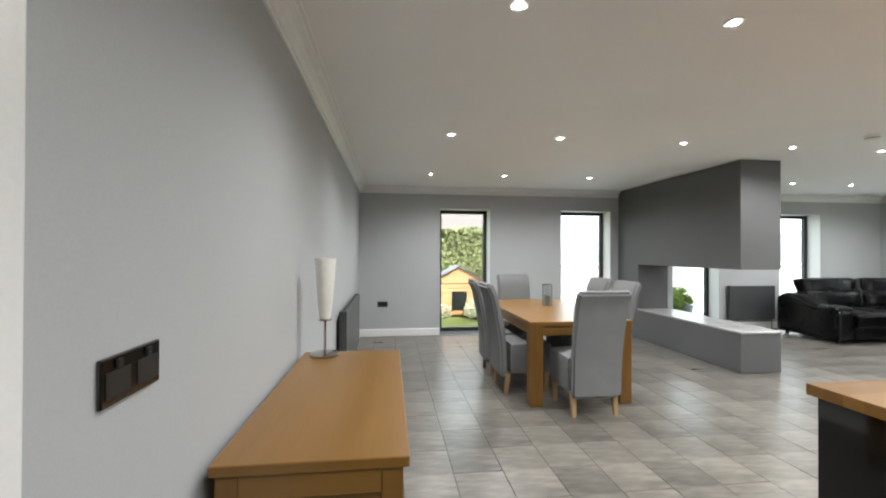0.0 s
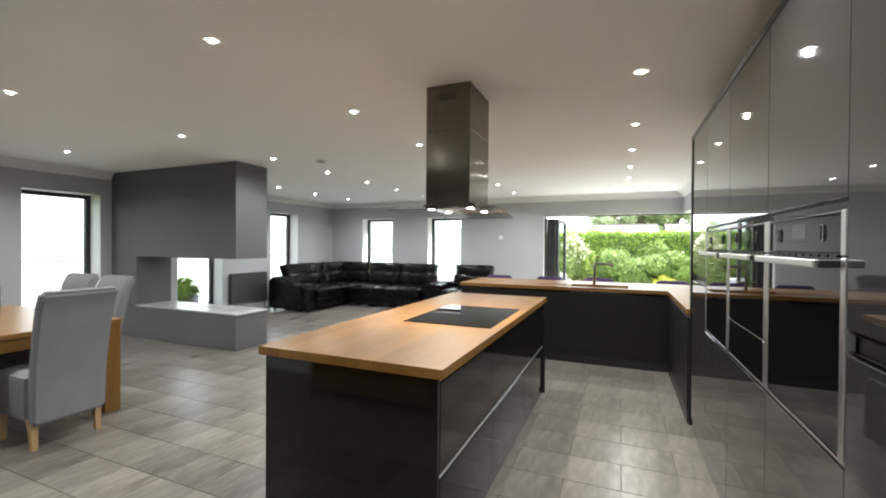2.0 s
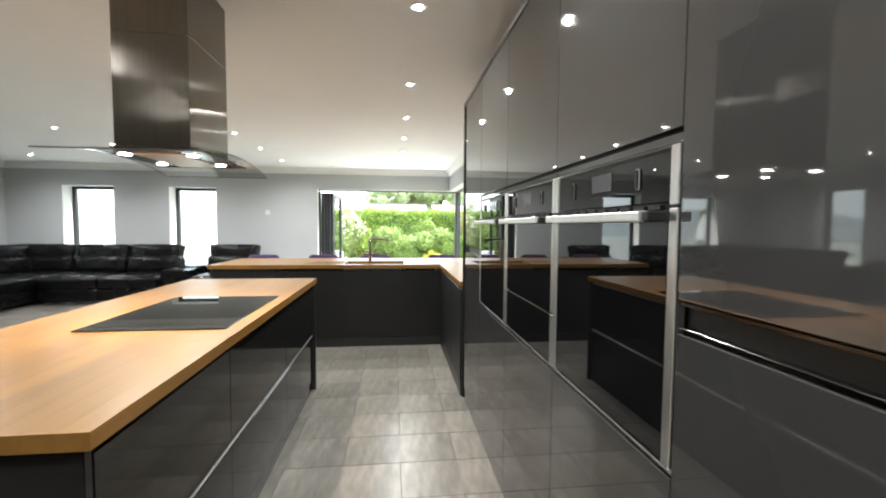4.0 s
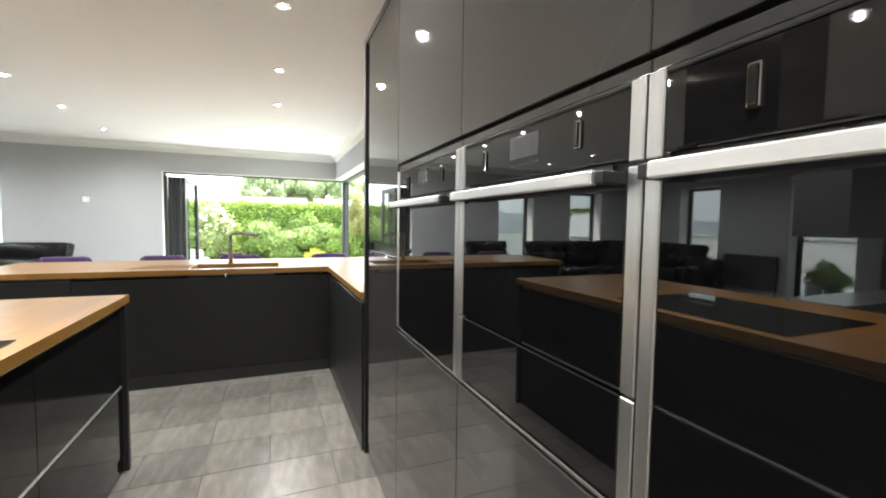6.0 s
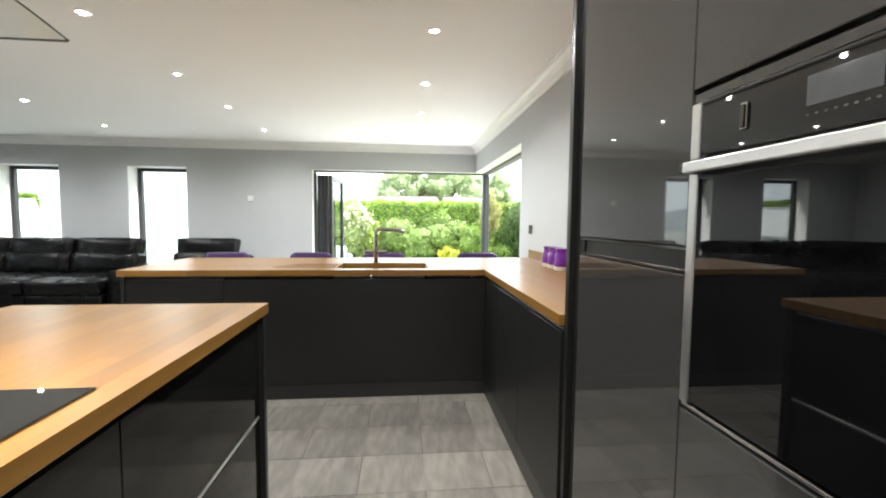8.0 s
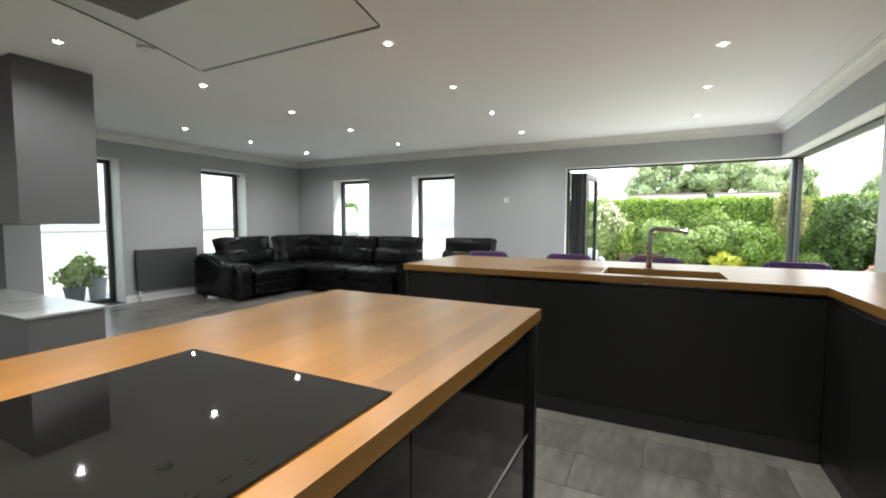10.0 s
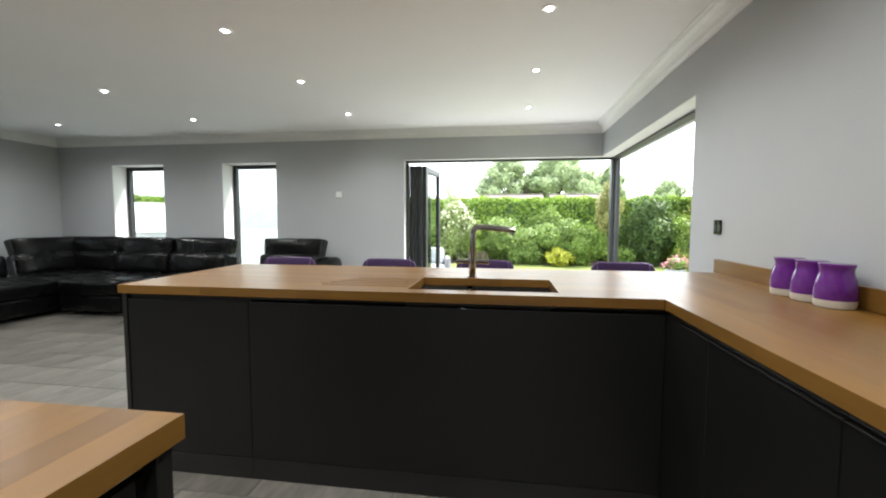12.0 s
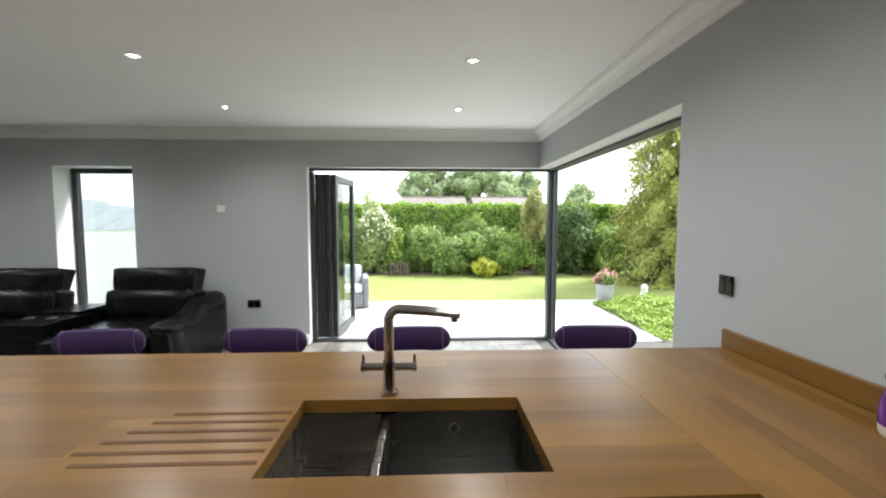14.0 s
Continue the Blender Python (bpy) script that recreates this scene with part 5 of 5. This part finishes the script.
tree("small_tree", 17.2, -2.7, 2.15, 0.42, COPPER, 3800, 0.045, "slender young tree with coppery leaves", 8, 0.5, 0.022)
tree("broad_tree", 48, -0.1, 7.0, 3.4, TREE, 40000, 0.14, "broad leafy tree far beyond the hedge", 11, 0.25, 0.3)
tree("broad_tree", 50, -5.2, 7.3, 4.4, TREE, 50000, 0.14, "broad leafy tree far beyond the hedge", 12, 0.25, 0.3)
tree("broad_tree", 52, -10.8, 6.4, 2.2, TREE, 24000, 0.14, "broad leafy tree far beyond the hedge", 13, 0.25, 0.3)
tree("broad_tree", 46, -14.5, 4.6, 2.2, TREE, 14000, 0.13, "rounded leafy tree far beyond the hedge", 14, 0.2, 0.25)
tree("broad_tree", 40, -19.5, 4.8, 2.4, TREE, 16000, 0.13, "rounded leafy tree far beyond the hedge", 15, 0.2, 0.25)


def conifer(x, y, h, spread, n, seed):
    """A weeping conifer: drooping sprays round a straight trunk."""
    rng = np.random.default_rng(seed)
    t = thing("weeping_conifer", pose(x, y, GZ), "tall weeping conifer with drooping golden-green sprays", "tree")
    part("trunk", cyl(bmesh.new(), 0, 0, -0.05, h * 0.96, 0.11, 0.015, seg=12), BARK, t, smooth=True)
    bs = bmesh.new()
    pts, nrm = [], []
    count = 120
    for k in range(count):
        s = (k + 0.5) / count
        z = h * (0.06 + 0.92 * s)
        r = spread * (1 - s) ** 0.32 * rng.uniform(0.7, 1.1) + 0.08
        a = k * 2.399
        top = Vector((0, 0, z))
        tip = Vector((r * math.cos(a), r * math.sin(a), max(0.1, z - 0.35 * r)))
        if k % 2 == 0:
            sweep(bs, [tuple(top), tuple((top + tip) / 2 + Vector((0, 0, 0.06 * r))), tuple(tip)], 0.012, 5)
        m = n // count
        u = rng.uniform(0.25, 1, m)
        c = np.array(top)[None] * (1 - u[:, None]) + np.array(tip)[None] * u[:, None]
        c += rng.normal(0, 0.07, (m, 3))
        c[:, 2] -= rng.exponential(0.13, m)
        c[:, 2] = np.maximum(c[:, 2], 0.03)
        pts.append(c)
        nrm.append(np.tile(np.array([math.cos(a), math.sin(a), 0.3]), (m, 1)))
    part("branches", bs, BARK, t)
    leaves("sprays", np.concatenate(pts), np.concatenate(nrm), 0.036, CONIFER, t, 2.6)


conifer(15.75, -5.75, 6.6, 1.6, 66000, 3)
conifer(17.4, -7.4, 4.2, 1.2, 24000, 4)

# flower pot, ground cover, small ornament
pot = thing("flower_pot", pose(13.15, -2.95, -0.038), "tall grey pot of pink flowers on the terrace edge", "flower pot")
part("pot", lathe(bmesh.new(), [(0.13, 0), (0.17, 0.2), (0.20, 0.40), (0.215, 0.41), (0.215, 0.44), (0.19, 0.44), (0.18, 0.38)]), TERRACOTTA, pot, smooth=True)
part("compost", cyl(bmesh.new(), 0, 0, 0.382, 0.39, 0.18), SOIL, pot)
p, d = blob(np.random.default_rng(21), 900, (0, 0, 0.52), (0.24, 0.24, 0.16))
leaves("foliage", p, d, 0.05, GREEN, pot)
p, d = blob(np.random.default_rng(22), 420, (0, 0, 0.56), (0.27, 0.27, 0.19))
tagged(leaves("blossom", p, d, 0.055, PINK, pot, 1.0, "pink flower heads"), kind="stuff")
cover = thing("ground_cover", pose(12.3, -3.45, GZ), "low lime-green ground cover at the terrace edge", "plants", kind="stuff")
rng = np.random.default_rng(9)
n = 17000
u, v = rng.uniform(-1.25, 1.0, n), rng.uniform(-0.85, 0.75, n)
hgt = 0.26 * np.maximum(0.15, 1 - (u / 1.35) ** 2) * np.maximum(0.2, 1 - (v / 0.95) ** 2) * (0.8 + 0.3 * np.sin(u * 9) * np.sin(v * 11))
leaves("leaves", np.stack([u - v * 0.3, v, hgt * rng.uniform(0.3, 1, n) + 0.03], axis=1), np.tile(np.array([0, 0, 1.0]), (n, 1)), 0.032, LIME, cover)
orn = thing("garden_ornament", pose(13.3, -3.75, GZ), "small white stone garden ornament", "ornament")
part("figure", lathe(bmesh.new(), [(0.12, 0), (0.13, 0.05), (0.07, 0.16), (0.05, 0.24), (0.065, 0.29), (0.03, 0.34)]), RENDERED, orn, smooth=True)

pot.scale = (0.8, 0.8, 0.8)

# garden armchair
gc = thing("garden_armchair", pose(13.1, 1.62, -0.038, 0, 0, 100), "grey rattan garden armchair with pale cushions", "armchair")
part("base", cube(-0.36, 0.36, -0.36, 0.36, 0.02, 0.30, 0.03, 2), RATTAN, gc)
for s in (-1, 1):
    part("arm", cube(*sorted((s * 0.362, s * 0.47)), -0.38, 0.36, 0.0, 0.60, 0.03, 2), RATTAN, gc)
part("back", cube(-0.36, 0.36, -0.46, -0.362, 0.02, 0.76, 0.03, 2), RATTAN, gc)
part("seat_cushion", cushion(-0.35, 0.35, -0.35, 0.36, 0.305, 0.42, 0.04), PALECLOTH, gc, smooth=True)
gc.scale = (0.86, 0.86, 0.86)
part("back_cushion", cushion(-0.33, 0.33, -0.355, -0.22, 0.425, 0.80, 0.05), PALECLOTH, gc, smooth=True)


def house(x, y, a, w, d, eaves, ridge, label):
    h = thing("house", pose(x, y, GZ, 0, 0, a), label, "house")
    part("wall", cube(-w / 2, w / 2, -d / 2, d / 2, 0, eaves), BRICK, h)
    rf = bmesh.new()
    o = 0.35
    v = [rf.verts.new(q) for q in ((-w / 2 - o, -d / 2 - o, eaves), (w / 2 + o, -d / 2 - o, eaves), (w / 2 + o, d / 2 + o, eaves), (-w / 2 - o, d / 2 + o, eaves), (-w / 2 - o, 0, ridge), (w / 2 + o, 0, ridge))]
    for f in ((0, 1, 5, 4), (3, 4, 5, 2), (0, 4, 3), (1, 2, 5), (0, 3, 2, 1)):
        rf.faces.new([v[i] for i in f])
    roof = part("roof", rf, ROOFTILE, h)
    part("ridge", cube(-w / 2 - o, w / 2 + o, -0.1, 0.1, ridge - 0.06, ridge + 0.04, 0.02), ROOFTILE, roof)
    for k in (-1, 1):
        wn2 = part("window", cube(k * w * 0.25 - 0.5, k * w * 0.25 + 0.5, -d / 2 - 0.03, -d / 2 + 0.02, 0.9, 1.9), TRIM, h)
        part("pane", cube(k * w * 0.25 - 0.42, k * w * 0.25 + 0.42, -d / 2 - 0.036, -d / 2 - 0.031, 0.98, 1.82), BLACKGLASS, wn2)


house(34, -0.3, -90, 3.4, 6, 1.7, 3.0, "low brick bungalow with a clay roof beyond the hedge")
house(34, -4.6, -90, 3.0, 6, 1.7, 3.0, "low brick bungalow with a clay roof beyond the hedge")
house(1.5, 22, 0, 9, 6, 2.3, 4.6, "brick house with a clay roof behind the dining hedge")

# far hills; the haze of distance is mixed into their colour
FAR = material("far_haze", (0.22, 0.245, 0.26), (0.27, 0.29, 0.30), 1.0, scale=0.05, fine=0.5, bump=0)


def ridge(x0, y0, x1, y1, h, seed):
    rng = np.random.default_rng(seed)
    ph = rng.uniform(0, 6, 6)
    d = Vector((x1 - x0, y1 - y0, 0))
    out = Vector((d.y, -d.x, 0)).normalized()
    bm, rows = bmesh.new(), []
    for i in range(161):
        u = i / 160
        z = h * (1 + 0.16 * math.sin(u * 11 + ph[0]) + 0.08 * math.sin(u * 37 + ph[1]) + 0.04 * math.sin(u * 113 + ph[2]) + 0.03 * math.sin(u * 257 + ph[3]))
        p = Vector((x0, y0, GZ - 0.3)) + d * u
        rows.append([bm.verts.new(p + out * o + Vector((0, 0, k * z))) for o, k in ((0, 0), (2, 0.55), (6, 0.95), (9, 1.0), (20, 0))])
    for a, b in zip(rows, rows[1:]):
        for k in range(4):
            bm.faces.new((a[k], b[k], b[k + 1], a[k + 1]))
    tagged(part("backdrop", bm, FAR, smooth=True), "line of distant wooded hills with haze put into their pale colour", "hills", kind="structure")


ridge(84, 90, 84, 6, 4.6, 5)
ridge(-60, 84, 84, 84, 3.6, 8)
# added sheet: a field's haze in its colour, pale enough to bounce daylight indoors
PALEFIELD = material("hazed_field", (0.27, 0.275, 0.265), (0.34, 0.345, 0.335), 0.95, scale=0.8, fine=60, bump=0.5)
tagged(part("pale_field", cube(13.46, 60, 4.6, 60, GZ - 0.02, GZ + 0.006), PALEFIELD), "pale ground sheet standing in for the hazy field beyond the terrace", "drive", kind="structure")
hedge("hedge", 26.4, 31.5, 22.0, 22.8, 2.7, 7000, HEDGE, "green hedge behind the white outbuilding", 0.12)
shed = thing("outbuilding", pose(25.7, 17.7, GZ, 0, 0, 130.5), "low white outbuilding with a pale pitched roof", "outbuilding")
part("wall", cube(-0.3, 2.5, -1.5, 1.5, 0, 0.70, 0.01), RENDERED, shed)
for sg in (-1, 1):
    rf = bmesh.new()
    grid_solid(rf, lambda u, v: Vector((-0.45 + 3.1 * u + (0.5 - u) * 0.7 * v, sg * 1.7 * (1 - v), 0.66 + 1.45 * v)), 2, 2, 0.06)
    part("roof", rf, RENDERED, shed, "pale sheet roof")
part("ridge_cap", sweep(bmesh.new(), [(-0.1, 0, 2.13), (2.3, 0, 2.13)], 0.05, 8), RENDERED, shed)
# made-up clump in place of the bright lawn showing through the hedge
shrub("shrub", 17.65, 1.05, 0.42, 1.15, LIME, 1500, 0.045, "yellow-green leaf clump standing in for bright lawn through a hedge gap", 95)

# white boundary wall past the living-room windows
bw = thing("boundary_wall", pose(0, 0, 0), "low white rendered garden boundary wall", "garden wall")
part("wall", cube(4.7, 16.0, 11.6, 11.8, GZ, 1.0, 0.01), RENDERED, bw)
part("coping", cube(4.65, 16.05, 11.55, 11.85, 1.0005, 1.05, 0.01), RENDERED, bw)

# pots outside the window behind the hearth
PATHZ = -0.045


def planter(x, y, radius, height, mat, label):
    p = thing("planter", pose(x, y, PATHZ), label, "plant pot")
    part("pot", lathe(bmesh.new(), [(radius * 0.72, 0.0005), (radius * 0.9, height * 0.6), (radius, height * 0.92), (radius * 1.08, height * 0.93), (radius * 1.08, height), (radius * 0.92, height), (radius * 0.88, height * 0.9)]), mat, p, smooth=True)
    part("compost", cyl(bmesh.new(), 0, 0, height * 0.905, height * 0.92, radius * 0.87), SOIL, p)
    return p


dark_pot = planter(7.15, 8.2, 0.14, 0.26, RADIATOR, "dark grey pot with a bushy yellow-green plant on the path")
pts, nrm = blob(np.random.default_rng(31), 1500, (0, 0, 0.50), (0.24, 0.24, 0.26), 12, 0.6)
leaves("foliage", pts, nrm, 0.045, LIME, dark_pot)
pale_pot = planter(7.42, 8.15, 0.13, 0.36, TERRACOTTA, "pale grey pot of small flowers on the path")
pts, nrm = blob(np.random.default_rng(32), 500, (0, 0, 0.44), (0.15, 0.15, 0.10), 8, 0.5)
leaves("foliage", pts, nrm, 0.04, GREEN, pale_pot)
pts, nrm = blob(np.random.default_rng(33), 160, (0, 0, 0.47), (0.16, 0.16, 0.11), 8, 0.5)
tagged(leaves("blossom", pts, nrm, 0.045, CREAM, pale_pot, 1.0, "cream flower heads"), kind="stuff")

# timber hutch outside the dining window
hut = thing("wooden_hutch", pose(2.95, 9.8, GZ), "small orange timber hutch with a pitched roof on the grass", "hutch")
for k in range(6):
    part("board", cube(-0.5, 0.5, -0.3, -0.282, 0.05 + k * 0.09, 0.135 + k * 0.09, 0.004), PINE, hut)
part("body", cube(-0.49, 0.49, -0.281, 0.3, 0.03, 0.59), PINE, hut)
rf = bmesh.new()
for s in (-1, 1):
    vs = [rf.verts.new(q) for q in ((0, -0.36, 0.90), (0, 0.36, 0.90), (s * 0.6, 0.36, 0.56), (s * 0.6, -0.36, 0.56))]
    rf.faces.new(vs)
bmesh.ops.solidify(rf, geom=rf.faces[:], thickness=0.025)
part("roof", rf, TERRACOTTA, hut)
gb = bmesh.new()
front = [gb.verts.new(q) for q in ((-0.5, -0.31, 0.591), (0.5, -0.31, 0.591), (0, -0.31, 0.868))]
back = [gb.verts.new(q) for q in ((-0.5, 0.30, 0.591), (0.5, 0.30, 0.591), (0, 0.30, 0.868))]
gb.faces.new(front)
gb.faces.new(back[::-1])
for k in range(3):
    gb.faces.new((front[k], front[(k + 1) % 3], back[(k + 1) % 3], back[k]))
part("gable", gb, PINE, hut)
part("opening", cube(-0.13, 0.13, -0.305, -0.301, 0.12, 0.45), BLACK, hut)
hut.scale = (1.3, 1.1, 1.28)
shrub("shrub", 3.3, 9.2, 0.5, 0.35, CREAM, 900, 0.05, "pale yellow flowering plant before the hutch", 91)
shrub("shrub", 2.4, 9.4, 0.5, 0.42, CREAM, 1200, 0.05, "pale cream flowering plant beside the hutch", 92)
shrub("shrub", 6.6, 8.9, 0.55, 0.6, LIME, 1500, 0.06, "light green potted plant outside the window", 93)

# ---- floor: slab, joints and tiles ----
tagged(part("floor", cube(X0 - 0.1, X1 + 0.1, Y0 - 0.15, Y1 + 0.1, -0.12, -0.003), GROUT), "grey slate-look tiled floor with half-bond joints", "floor", kind="structure")
floor_ob = bpy.data.objects["floor"]
TW, TL, TG, TX, TYO = 0.3145, 0.63, 0.004, 5.905, 0.0
full = None
rest = bmesh.new()
clips = []
count = 0
row = math.floor((X0 - TX) / TW) - 1
while TX + row * TW < X1:
    xa, xb2 = TX + row * TW, TX + (row + 1) * TW
    ya = TYO + (TL / 2 if row % 2 else 0) - 6 * TL
    while ya < Y1:
        yb = ya + TL
        a, b = max(xa, X0), min(xb2, X1 + 0.1)
        c, d = max(ya, Y0), min(yb, Y1)
        if b - a > 0.02 and d - c > 0.02:
            whole = b - a > TW - 1e-4 and d - c > TL - 1e-4
            if count < 300 and d < 5.2 and a < 9.0:
                if whole:
                    if full is None:
                        full = part("tile", cube(-TW / 2 + TG / 2, TW / 2 - TG / 2, -TL / 2 + TG / 2, TL / 2 - TG / 2, -0.003, 0.0, 0.0012), TILE, floor_ob)
                        t = full
                    else:
                        t = part("tile", None, None, floor_ob, mesh=full.data)
                    t.location = ((a + b) / 2, (c + d) / 2, 0)
                else:
                    part("tile", cube(a + TG / 2, b - TG / 2, c + TG / 2, d - TG / 2, -0.003, 0.0, 0.0012), TILE, floor_ob)
                count += 1
            else:
                clips.append((a + TG / 2, b - TG / 2, c + TG / 2, d - TG / 2))
        ya = yb
    row += 1
for q in clips:
    box(rest, *q, -0.003, 0.0)
tagged(part("tile_field", rest, TILE, floor_ob), kind="stuff")
